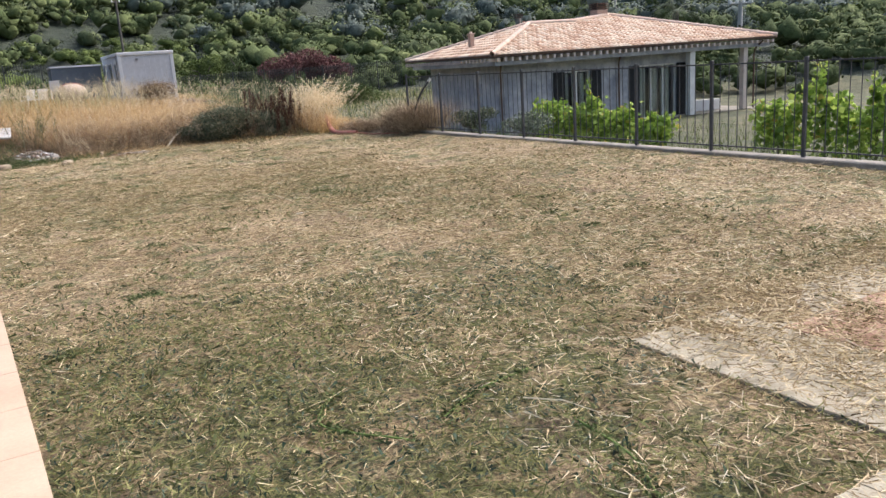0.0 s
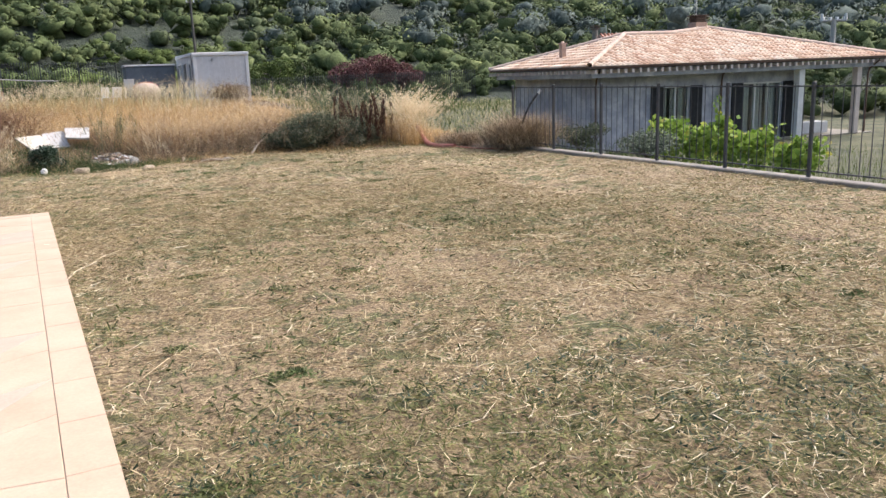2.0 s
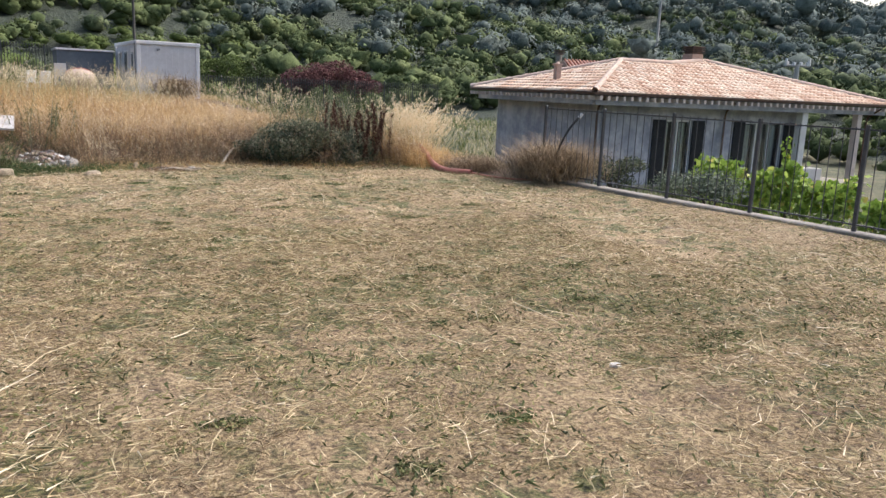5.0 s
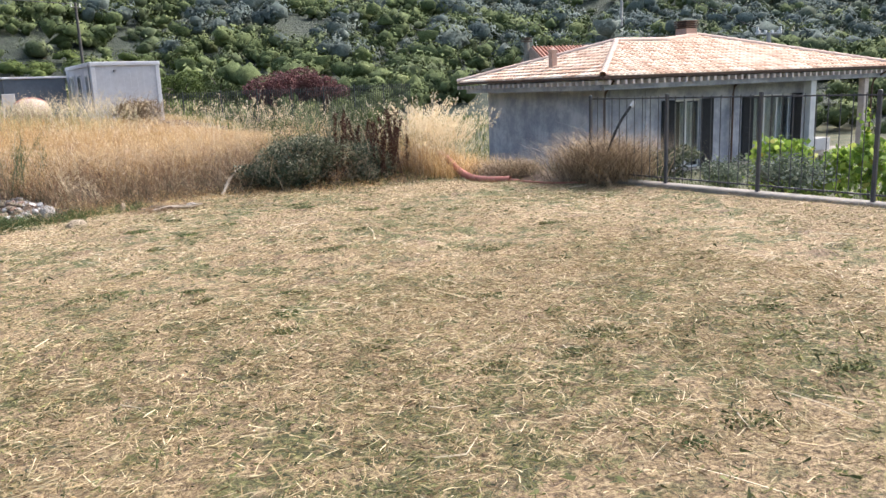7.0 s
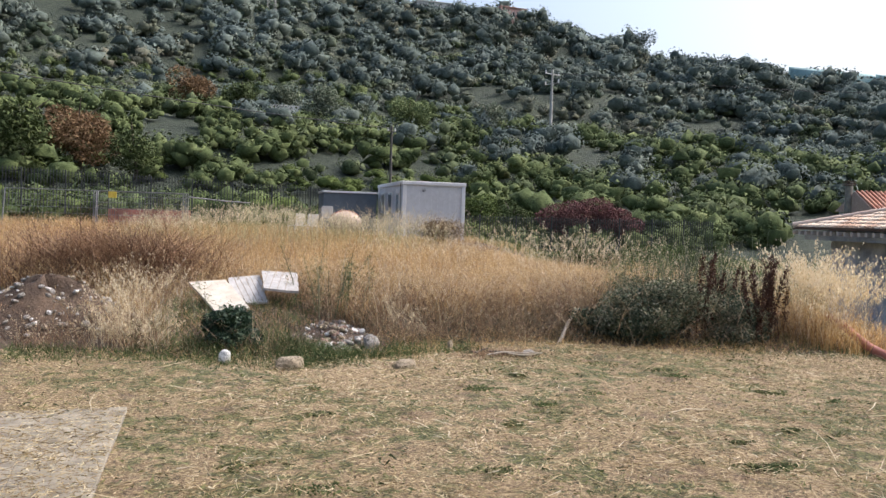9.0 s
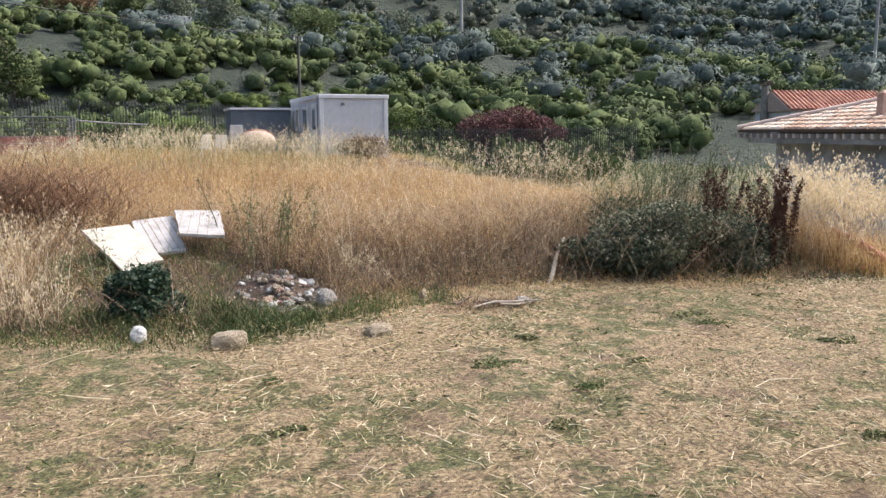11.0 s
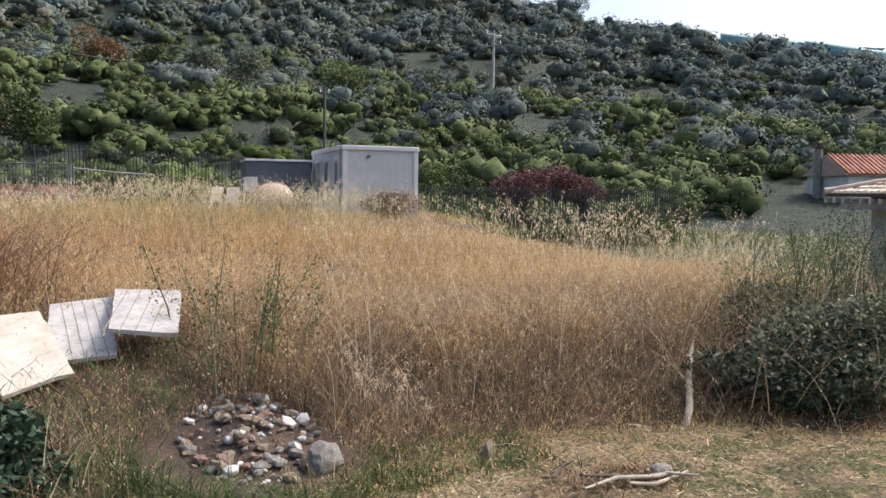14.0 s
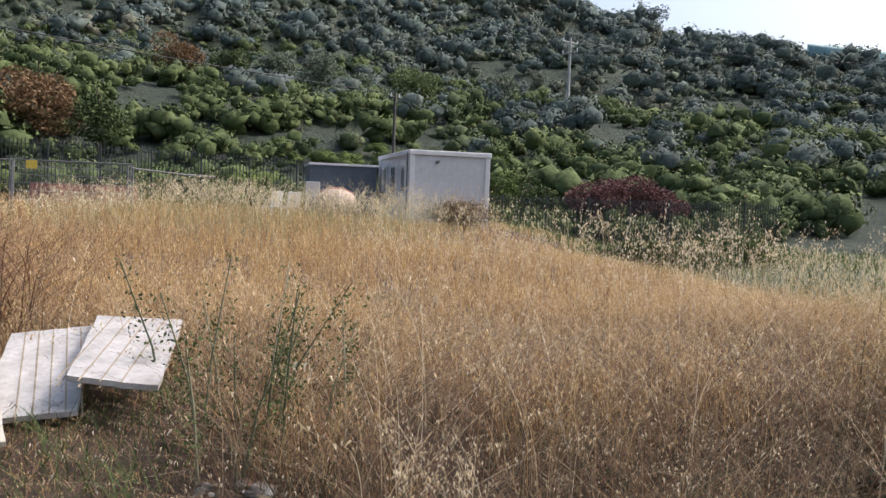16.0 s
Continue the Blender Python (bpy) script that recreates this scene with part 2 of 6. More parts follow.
M = {
    "lawn": lawn_mat(),
    "hill": hill_mat(),
    "roof": roof_mat(),
    "wallc": board_concrete(),
    "garden": surf("garden_soil", (0.06, 0.075, 0.035), (0.17, 0.16, 0.085), 0.8, 0.95, fine=25, grain=0.5, bump_s=0.8, dist=0.04),
    "field": surf("field_soil", (0.07, 0.045, 0.03), (0.15, 0.10, 0.065), 1.5, 0.95, fine=30, grain=0.5, bump_s=0.8, dist=0.04),
    "patio": surf("pale_stone", (0.46, 0.335, 0.235), (0.53, 0.405, 0.295), 2.0, 0.7, fine=60, grain=0.12, bump_s=0.15, dist=0.003),
    "patio_pink": surf("pink_stone", (0.44, 0.335, 0.26), (0.50, 0.39, 0.30), 3.0, 0.7, fine=60, grain=0.12, bump_s=0.15, dist=0.003),
    "flag": surf("dusty_flagstone", (0.38, 0.34, 0.25), (0.58, 0.52, 0.40), 6.0, 0.9, fine=50, grain=0.35, bump_s=0.5, dist=0.006),
    "flag_grey": surf("weathered_flagstone", (0.24, 0.21, 0.155), (0.40, 0.355, 0.27), 6.0, 0.9, fine=50, grain=0.35, bump_s=0.5, dist=0.006),
    "flag_red": surf("red_flagstone", (0.44, 0.25, 0.19), (0.58, 0.38, 0.28), 6.0, 0.9, fine=50, grain=0.35, bump_s=0.5, dist=0.006),
    "marble": surf("chalky_board", (0.42, 0.40, 0.37), (0.64, 0.62, 0.59), 5.0, 0.6, fine=25, grain=0.25, bump_s=0.2, dist=0.004),
    "marble_c": surf("cream_board", (0.50, 0.44, 0.35), (0.66, 0.60, 0.51), 5.0, 0.6, fine=25, grain=0.15, bump_s=0.2, dist=0.004),
    "concrete": surf("kerb_concrete", (0.20, 0.18, 0.15), (0.34, 0.31, 0.26), 3.0, 0.9, fine=40, grain=0.3),
    "iron": surf("grey_iron", (0.060, 0.062, 0.068), (0.10, 0.10, 0.11), 6.0, 0.55, 0.3, fine=80, grain=0.3, bump_s=0.1, dist=0.002),
    "dark_iron": surf("dark_iron", (0.035, 0.04, 0.042), (0.07, 0.075, 0.078), 6.0, 0.6, 0.2, fine=80, grain=0.2, bump_s=0.1, dist=0.002),
    "wire": surf("galvanised_wire", (0.17, 0.17, 0.175), (0.25, 0.25, 0.26), 6.0, 0.5, 0.5, fine=80, grain=0.2, bump_s=0.1, dist=0.002),
    "cabin": surf("cabin_panel", (0.50, 0.51, 0.53), (0.58, 0.59, 0.61), 1.0, 0.55, fine=8, grain=0.1, bump_s=0.05, dist=0.004),
    "cabin_trim": surf("cabin_trim", (0.60, 0.61, 0.62), (0.68, 0.69, 0.70), 2.0, 0.5, fine=20, grain=0.12, bump_s=0.05, dist=0.004),
    "shed": surf("blue_grey_sheet", (0.10, 0.125, 0.15), (0.15, 0.175, 0.20), 1.0, 0.6, 0.1, fine=10, grain=0.2, bump_s=0.1, dist=0.004),
    "timber": surf("pale_rafters", (0.58, 0.49, 0.44), (0.70, 0.61, 0.55), 4.0, 0.8, fine=30, grain=0.3),
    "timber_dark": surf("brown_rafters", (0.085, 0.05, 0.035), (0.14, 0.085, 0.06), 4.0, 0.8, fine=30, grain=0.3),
    "shutter": surf("black_green_shutter", (0.010, 0.012, 0.014), (0.02, 0.022, 0.025), 5.0, 0.85, fine=40, grain=0.2, bump_s=0.1),
    "white": surf("white_paint", (0.62, 0.62, 0.60), (0.74, 0.74, 0.72), 3.0, 0.6, fine=30, grain=0.12, bump_s=0.1),
    "curtain": surf("curtain", (0.40, 0.42, 0.38), (0.52, 0.53, 0.48), 6.0, 0.9, fine=40, grain=0.15),
    "room": surf("dim_room", (0.04, 0.04, 0.045), (0.06, 0.06, 0.06), 2.0, 0.9),
    "old_tiles": surf("old_red_tiles", (0.34, 0.12, 0.07), (0.58, 0.30, 0.20), 1.6, 0.85, fine=8, grain=0.4),
    "brick": surf("chimney_brick", (0.48, 0.32, 0.25), (0.58, 0.43, 0.34), 8.0, 0.9, fine=40, grain=0.3),
    "bark": surf("grey_bark", (0.10, 0.08, 0.06), (0.18, 0.15, 0.12), 8.0, 0.95, fine=30, grain=0.5, bump_s=0.8, dist=0.03),
    "dead_wood": surf("bleached_wood", (0.42, 0.36, 0.27), (0.58, 0.52, 0.42), 9.0, 0.85, fine=60, grain=0.35, bump_s=0.5),
    "pole": surf("concrete_pole", (0.36, 0.35, 0.33), (0.48, 0.47, 0.44), 1.0, 0.9, fine=20, grain=0.2),
    "pole_wood": surf("dark_pole", (0.07, 0.065, 0.06), (0.12, 0.11, 0.10), 1.0, 0.9, fine=20, grain=0.2),
    "rock": surf("pale_rock", (0.34, 0.27, 0.18), (0.54, 0.45, 0.32), 5.0, 0.95, fine=40, grain=0.4, bump_s=0.8, dist=0.02),
    "rock_white": surf("white_rock", (0.66, 0.64, 0.60), (0.80, 0.78, 0.74), 5.0, 0.9, fine=40, grain=0.25, bump_s=0.5, dist=0.02),
    "rock_grey": surf("grey_rubble", (0.33, 0.31, 0.28), (0.50, 0.47, 0.42), 5.0, 0.95, fine=40, grain=0.35, bump_s=0.8, dist=0.02),
    "rock_red": surf("red_rubble", (0.38, 0.24, 0.18), (0.50, 0.34, 0.26), 5.0, 0.95, fine=40, grain=0.35, bump_s=0.8, dist=0.02),
    "hose": surf("faded_red_pipe", (0.36, 0.11, 0.08), (0.48, 0.20, 0.15), 5.0, 0.6, fine=40, grain=0.2),
    "black": surf("black_rubber", (0.012, 0.012, 0.014), (0.03, 0.03, 0.032), 5.0, 0.6, fine=60, grain=0.3),
    "plaster": surf("far_plaster", (0.55, 0.53, 0.50), (0.66, 0.64, 0.60), 0.5, 0.9, fine=3, grain=0.15),
    "pink": surf("pink_plaster", (0.55, 0.33, 0.28), (0.62, 0.40, 0.34), 0.5, 0.9, fine=3, grain=0.15),
    "net": surf("blue_green_net", (0.16, 0.30, 0.30), (0.24, 0.38, 0.38), 0.2, 0.8, fine=2, grain=0.3),
    "straw": leafy("dry_straw", [(0, (0.18, 0.10, 0.05)), (0.35, (0.48, 0.28, 0.11)), (0.7, (0.72, 0.47, 0.18)), (1, (0.86, 0.68, 0.36))], 0.7, 0.3, (0.5, (0.32, 0.19, 0.11), 0.45)),
    "gold_heads": leafy("golden_heads", [(0, (0.50, 0.33, 0.15)), (0.5, (0.76, 0.57, 0.29)), (1, (0.90, 0.78, 0.52))], 0.6, 0.35, (0.5, (0.46, 0.30, 0.17), 0.4)),
    "heads": leafy("oat_heads", [(0, (0.62, 0.48, 0.28)), (0.5, (0.76, 0.64, 0.42)), (1, (0.88, 0.80, 0.62))], 0.6, 0.35),
    "russet": leafy("russet_stalks", [(0, (0.06, 0.035, 0.022)), (0.5, (0.20, 0.115, 0.07)), (1, (0.46, 0.30, 0.18))], 0.8, 0.2),
    "litter": leafy("cut_straw", [(0, (0.10, 0.065, 0.03)), (0.4, (0.25, 0.18, 0.09)), (0.75, (0.45, 0.35, 0.19)), (1, (0.78, 0.67, 0.43))], 0.8, 0.15),
    "cut_green": leafy("cut_green", [(0, (0.055, 0.065, 0.022)), (0.5, (0.14, 0.15, 0.05)), (1, (0.32, 0.30, 0.12))], 0.8, 0.2),
    "lawn_green": leafy("lawn_green", [(0, (0.03, 0.04, 0.014)), (0.5, (0.085, 0.10, 0.036)), (1, (0.22, 0.225, 0.09))], 0.85, 0.1),
    "weed": leafy("weed_green", [(0, (0.04, 0.06, 0.024)), (0.5, (0.095, 0.13, 0.048)), (1, (0.19, 0.23, 0.09))], 0.8, 0.1, clump=0.6),
    "weed_light": leafy("fresh_weed", [(0, (0.08, 0.14, 0.04)), (0.5, (0.16, 0.26, 0.07)), (1, (0.30, 0.38, 0.12))], 0.6, 0.35),
    "vine": leafy("vine_leaves", [(0, (0.10, 0.17, 0.03)), (0.5, (0.24, 0.36, 0.06)), (0.93, (0.42, 0.52, 0.12)), (1, (0.50, 0.38, 0.08))], 0.6, 0.4),
    "ivy": leafy("dark_leaves", [(0, (0.012, 0.028, 0.016)), (0.6, (0.035, 0.065, 0.035)), (1, (0.08, 0.12, 0.07))], 0.5, 0.1),
    "sage": leafy("grey_green_leaves", [(0, (0.035, 0.05, 0.03)), (0.5, (0.085, 0.105, 0.06)), (1, (0.17, 0.18, 0.11))], 0.8, 0.2),
    "bramble": leafy("bramble_leaves", [(0, (0.045, 0.06, 0.036)), (0.45, (0.12, 0.14, 0.085)), (0.8, (0.23, 0.24, 0.155)), (1, (0.42, 0.39, 0.28))], 0.8, 0.2),
    "dock": leafy("dock_seed", [(0, (0.04, 0.018, 0.012)), (1, (0.11, 0.055, 0.035))], 0.9, 0.1),
    "drybush": leafy("dry_twigs", [(0, (0.09, 0.065, 0.042)), (0.5, (0.27, 0.20, 0.13)), (1, (0.52, 0.42, 0.28))], 0.9, 0.2),
    # distance haze is put into this leaf colour: bluer, with lifted darks
    "wood_hazy": leafy("hazy_far_foliage", [(0, (0.075, 0.10, 0.098)), (0.5, (0.108, 0.138, 0.125)), (1, (0.15, 0.178, 0.148))], 0.9, 0.0, (0.02, (0.14, 0.16, 0.125), 0.5), clump=0.16),
    "scrub": leafy("scrub_foliage", [(0, (0.055, 0.075, 0.034)), (0.5, (0.10, 0.128, 0.052)), (1, (0.165, 0.19, 0.08))], 0.9, 0.0, clump=0.4),
    "scrub_light": leafy("bright_scrub", [(0, (0.05, 0.075, 0.025)), (0.5, (0.11, 0.145, 0.045)), (1, (0.19, 0.235, 0.08))], 0.9, 0.1, clump=0.7),
    # scrub green greyed and lifted in its colour to stand in for haze
    "scrub_hazy": leafy("hazy_scrub", [(0, (0.065, 0.09, 0.065)), (0.5, (0.095, 0.122, 0.082)), (1, (0.135, 0.16, 0.105))], 0.9, 0.0, (0.03, (0.22, 0.19, 0.15), 0.5), clump=0.2),
    "yellow": surf("yellow_paint", (0.62, 0.45, 0.05), (0.72, 0.55, 0.10), 5.0, 0.6),
    "scrub_light2": leafy("pale_green_leaves", [(0, (0.08, 0.11, 0.05)), (0.5, (0.16, 0.20, 0.09)), (1, (0.27, 0.32, 0.15))], 0.9, 0.2),
    "weed_dry": leafy("drying_oats", [(0, (0.28, 0.28, 0.13)), (0.5, (0.45, 0.42, 0.22)), (1, (0.62, 0.56, 0.34))], 0.8, 0.3),
    "olive_dull": leafy("olive_scrub", [(0, (0.06, 0.078, 0.042)), (0.5, (0.10, 0.125, 0.062)), (1, (0.15, 0.17, 0.088))], 0.9, 0.0, clump=0.25),
    "olive": leafy("olive_leaves", [(0, (0.07, 0.09, 0.06)), (0.5, (0.15, 0.18, 0.12)), (1, (0.28, 0.31, 0.23))], 0.8, 0.15),
    "red_leaf": leafy("purple_leaves", [(0, (0.07, 0.03, 0.032)), (0.5, (0.14, 0.062, 0.06)), (1, (0.24, 0.12, 0.11))], 0.8, 0.15),
    "rust_leaf": leafy("rusty_leaves", [(0, (0.12, 0.07, 0.035)), (1, (0.26, 0.17, 0.09))], 0.8, 0.15),
    "palm": leafy("palm_fronds", [(0, (0.03, 0.05, 0.025)), (1, (0.09, 0.12, 0.06))], 0.7, 0.1),
    "lilac": leafy("lilac_flowers", [(0, (0.22, 0.20, 0.42)), (1, (0.45, 0.42, 0.68))], 0.7, 0.2),
}


def glass_mat():
    m, nt, b, co = base_mat("window_glass", 0.03)
    b.inputs["Base Color"].default_value = (0.9, 0.95, 0.95, 1)
    b.inputs["Transmission Weight"].default_value = 1.0
    return m


M["glass"] = glass_mat()

# ---- mesh helpers ----
rng = np.random.default_rng(7)


def raw_mesh(name, V, F):
    """A mesh from arrays: V (n, 3), F (m, 3 or 4)."""
    V, F = np.asarray(V, dtype=np.float32), np.asarray(F, dtype=np.int32)
    me = bpy.data.meshes.new(name)
    k = F.shape[1]
    me.vertices.add(len(V))
    me.vertices.foreach_set("co", V.ravel())
    me.loops.add(F.size)
    me.loops.foreach_set("vertex_index", F.ravel())
    me.polygons.add(len(F))
    me.polygons.foreach_set("loop_start", np.arange(0, F.size, k, dtype=np.int32))
    me.update(calc_edges=True)
    me.validate()
    return me


def put(name, me, mat, parent=None, m=None, smooth=False):
    ob = new(name, me)
    if mat and not me.materials:
        me.materials.append(M[mat])
    if smooth:
        me.polygons.foreach_set("use_smooth", [True] * len(me.polygons))
    if m is not None:
        ob.matrix_world = m
    if parent:
        ob.parent = parent
    return ob


def part(name, bm, mat, parent=None, label="", smooth=False):
    me = bpy.data.meshes.new(name)
    bm.to_mesh(me)
    bm.free()
    ob = put(name, me, mat, parent, None, smooth)
    return tagged(ob, label)


def add_box(bm, x0, x1, y0, y1, z0, z1, bev=0.0, m=None):
    r = bmesh.ops.create_cube(bm, size=1)
    vs = r["verts"]
    for v in vs:
        v.co = Vector((x0 + (v.co.x + 0.5) * (x1 - x0), y0 + (v.co.y + 0.5) * (y1 - y0), z0 + (v.co.z + 0.5) * (z1 - z0)))
    if bev:
        es = list({e for v in vs for e in v.link_edges})
        out = bmesh.ops.bevel(bm, geom=es, offset=bev, segments=1, affect="EDGES")
        vs = list({v for f in out["faces"] for v in f.verts} | {v for v in vs if v.is_valid})
    if m is not None:
        bmesh.ops.transform(bm, matrix=m, verts=vs)
    return vs


def box(name, x0, x1, y0, y1, z0, z1, mat, parent=None, bev=0.005, label="", m=None):
    bm = bmesh.new()
    add_box(bm, x0, x1, y0, y1, z0, z1, bev, m)
    return part(name, bm, mat, parent, label)


def tube_arrays(pts, radii, sides=7):
    """Vertices and quads of a tube along pts."""
    P = np.asarray(pts, float)
    n = len(P)
    T = np.gradient(P, axis=0)
    T /= np.linalg.norm(T, axis=1)[:, None] + 1e-9
    ref = np.where(np.abs(T[:, 2:3]) > 0.9, np.array([[1.0, 0, 0]]), np.array([[0, 0, 1.0]]))
    A = np.cross(T, ref)
    A /= np.linalg.norm(A, axis=1)[:, None]
    B = np.cross(T, A)
    a = np.linspace(0, 2 * np.pi, sides, endpoint=False)
    R = np.broadcast_to(np.asarray(radii, float).reshape(-1, 1, 1), (n, 1, 1))
    V = P[:, None, :] + R * (np.cos(a)[None, :, None] * A[:, None, :] + np.sin(a)[None, :, None] * B[:, None, :])
    i, j = np.meshgrid(np.arange(n - 1), np.arange(sides), indexing="ij")
    j2 = (j + 1) % sides
    F = np.stack([i * sides + j, i * sides + j2, (i + 1) * sides + j2, (i + 1) * sides + j], -1).reshape(-1, 4)
    return V.reshape(-1, 3), F


def join_arrays(items):
    Vs, Fs, k = [], [], 0
    for V, F in items:
        Vs.append(V)
        Fs.append(F + k)
        k += len(V)
    return np.concatenate(Vs), np.concatenate(Fs)


def tube(name, pts, radii, mat, parent=None, sides=8, label=""):
    V, F = tube_arrays(pts, radii, sides)
    return tagged(put(name, raw_mesh(name, V, F), mat, parent, None, True), label)


def smoothstep(t):
    t = np.clip(t, 0, 1)
    return t * t * (3 - 2 * t)


def hash2(x, y, s):
    v = np.sin(x * 12.9898 * s + y * 78.233) * 43758.5453
    return v - np.floor(v)


def smooth_noise(x, y, scale, seed=0.0):
    """Value noise on arrays."""
    X, Y = x / scale + seed, y / scale + seed * 1.7
    xi, yi = np.floor(X), np.floor(Y)
    fx, fy = smoothstep(X - xi), smoothstep(Y - yi)
    a, b = hash2(xi, yi, 1), hash2(xi + 1, yi, 1)
    c, d = hash2(xi, yi + 1, 1), hash2(xi + 1, yi + 1, 1)
    return (a * (1 - fx) + b * fx) * (1 - fy) + (c * (1 - fx) + d * fx) * fy


def edge_y(x):
    """Where the mown lawn ends, going north."""
    return np.interp(x, [-30, -11, -10, -9, -8, -7, -5.3, -4, -2.4, -1.2, -0.5, 0.2], [5.2, 4.8, 4.2, 3.9, 4.2, 4.9, 4.7, 4.1, 3.7, 3.0, 1.4, 0.4])


def ground_z(x, y):
    x, y = np.asarray(x, float), np.asarray(y, float)
    d = y - edge_y(x)
    f = 0.30 * smoothstep(d / 3.6) + 0.45 * smoothstep((d - 2) / 20)
    east = 1 - smoothstep((x + 3 - 4 * smoothstep((y - 21) / 5)) / 6)
    f = f * east
    drop = (0.22 * smoothstep((x - 0.12) / 0.25) + 1.05 * smoothstep((x - 0.5) / 7)) * (1 - 0.75 * smoothstep((y - 17) / 10))
    flat = ((x > -6.9) & (x < -2.5) & (y < -12.6)) | ((x < -6.9) & (x > -8.0) & (y < -14.2)) | (x < -16) | (x > -0.4) | (x < -9.6) & (y < -1.6)
    lumps = np.where(flat | (np.abs(y) > 20) | (x < -14), 0, 0.045 * (smooth_noise(x, y, 0.6, 5) - 0.5) + 0.03 * (smooth_noise(x, y, 0.22, 7) - 0.5))
    cover = 0.05 * smoothstep((y + 14.1) / 1.3) * smoothstep((x + 6.9) / 1.2) * ((x < -2.0) & (y < -12.2)) * (0.5 + 0.8 * smooth_noise(x, y, 0.5, 3))
    wave = lumps + cover + 0.02 * np.sin(x * 1.3 + 0.4 * y) * np.cos(y * 0.9 - 0.3 * x)
    return f - drop + wave - 0.01


AZ = [-180, -70, -20, 0, 8, 15, 22.2, 26.2, 29.3, 33, 36, 42, 46.5, 55.7, 58.7, 70, 100, 180]
EL = [2, 12, 17, 17, 16, 14.6, 14.2, 13.0, 12.2, 11.1, 10.8, 9.7, 9.0, 7.1, 6.4, 4.5, 2.5, 2]
HC = (-9.5, -3.0)


def hill_z(x, y):
    """The hill: it climbs behind the back fence to the skyline."""
    dx, dy = x - HC[0], y - HC[1]
    r, az = np.hypot(dx, dy), np.degrees(np.arctan2(dx, dy))
    top = 270 * np.tan(np.radians(np.interp(az, AZ, EL)))
    t = (r - 46) / (270 - 46)
    prof = np.where(t < 0, 0, np.where(t < 1, 0.96 * np.clip(t, 0, 1) ** 1.35 + 0.04 * smoothstep(t * 6), 1 - 0.25 * np.clip(t - 1, 0, 9)))
    rough = (smooth_noise(x, y, 38, 3) - 0.5) * 10 + (smooth_noise(x, y, 14, 9) - 0.5) * 3.5
    return prof * top + rough * smoothstep(t * 2.5) * smoothstep((1.02 - t) * 6)


# ---- ground ----
def grid_sheet(xs, ys, zf):
    X, Y = np.meshgrid(xs, ys, indexing="ij")
    Z = zf(X, Y)
    V = np.stack([X, Y, Z], -1).reshape(-1, 3)
    nx, ny = len(xs), len(ys)
    i, j = np.meshgrid(np.arange(nx - 1), np.arange(ny - 1), indexing="ij")
    F = np.stack([i * ny + j, (i + 1) * ny + j, (i + 1) * ny + j + 1, i * ny + j + 1], -1).reshape(-1, 4)
    return V, F


def all_ground(x, y):
    g = ground_z(np.clip(x, -40, 60), np.clip(y, -60, 60))
    h = hill_z(x, y)
    w = smoothstep((np.hypot(x - HC[0], y - HC[1]) - 40) / 12)
    return g * (1 - w) + (h + 0.2) * w


def spaced(fine0, fine1, step, far, k=1.13):
    c = list(np.arange(fine0, fine1, step))
    a, s, out = c[-1], step, []
    while a < far:
        s *= k
        a += s
        out.append(a)
    b, s, left = c[0], step, []
    while b > -far:
        s *= k
        b -= s
        left.append(b)
    return np.array(left[::-1] + c + out)


XS = spaced(-12, 0.6, 0.09, 420, 1.09)
YS = spaced(-16.5, 6, 0.09, 420, 1.09)
V, F = grid_sheet(XS, YS, all_ground)
ground = put("ground", raw_mesh("ground", V, F), None, smooth=True)
tagged(ground, "mown weedy lawn with cut straw, rough field soil and a wooded slope", "ground", kind="structure")
for k in ("lawn", "field", "hill", "garden"):
    ground.data.materials.append(M[k])
cx, cy = V[F].mean(axis=1)[:, 0], V[F].mean(axis=1)[:, 1]
mi = np.where(np.hypot(cx - HC[0], cy - HC[1]) > 44, 2, np.where((cx > 0.15) & (cy < np.where(cx > 3, 60, 9)), 3, np.where((cy > edge_y(cx) + 0.25) | (cx > 0.15), 1, 0)))
ground.data.polygons.foreach_set("material_index", mi.astype(np.int32))


# ---- foliage helpers ----
def leaf_cloud(n, centre, radius, size, seed, flat=0.35, hollow=0.55, lumps=7):
    """Leaves (folded quads) spread through several lumps of a crown."""
    g = np.random.default_rng(seed)
    radius = np.asarray(radius, float)
    L = g.normal(size=(lumps, 3))
    L /= np.linalg.norm(L, axis=1)[:, None]
    L = L * g.uniform(0.3, 0.75, (lumps, 1))
    L[0] = 0
    which = g.integers(0, lumps, n)
    d = g.normal(size=(n, 3))
    d /= np.linalg.norm(d, axis=1)[:, None]
    rr = g.uniform(hollow, 1, (n, 1)) ** 0.6 * g.uniform(0.35, 0.62, lumps)[which][:, None]
    P = (L[which] + d * rr) * radius * 0.8 + np.asarray(centre)
    return leaves_at(P, size * g.uniform(0.6, 1.4, n), g, flat)


def leaves_at(P, size, g, flat=0.35, aspect=0.5):
    n = len(P)
    u = g.normal(size=(n, 3))
    u[:, 2] *= flat * 2
    u /= np.linalg.norm(u, axis=1)[:, None]
    w = g.normal(size=(n, 3))
    w -= (w * u).sum(1)[:, None] * u
    w /= np.linalg.norm(w, axis=1)[:, None]
    s = size[:, None]
    a, c = P - u * s, P + u * s
    b, d = P + w * s * aspect, P - w * s * aspect
    V = np.stack([a, b, c, d], 1).reshape(-1, 3)
    F = np.arange(4 * n).reshape(n, 4)
    return V, F


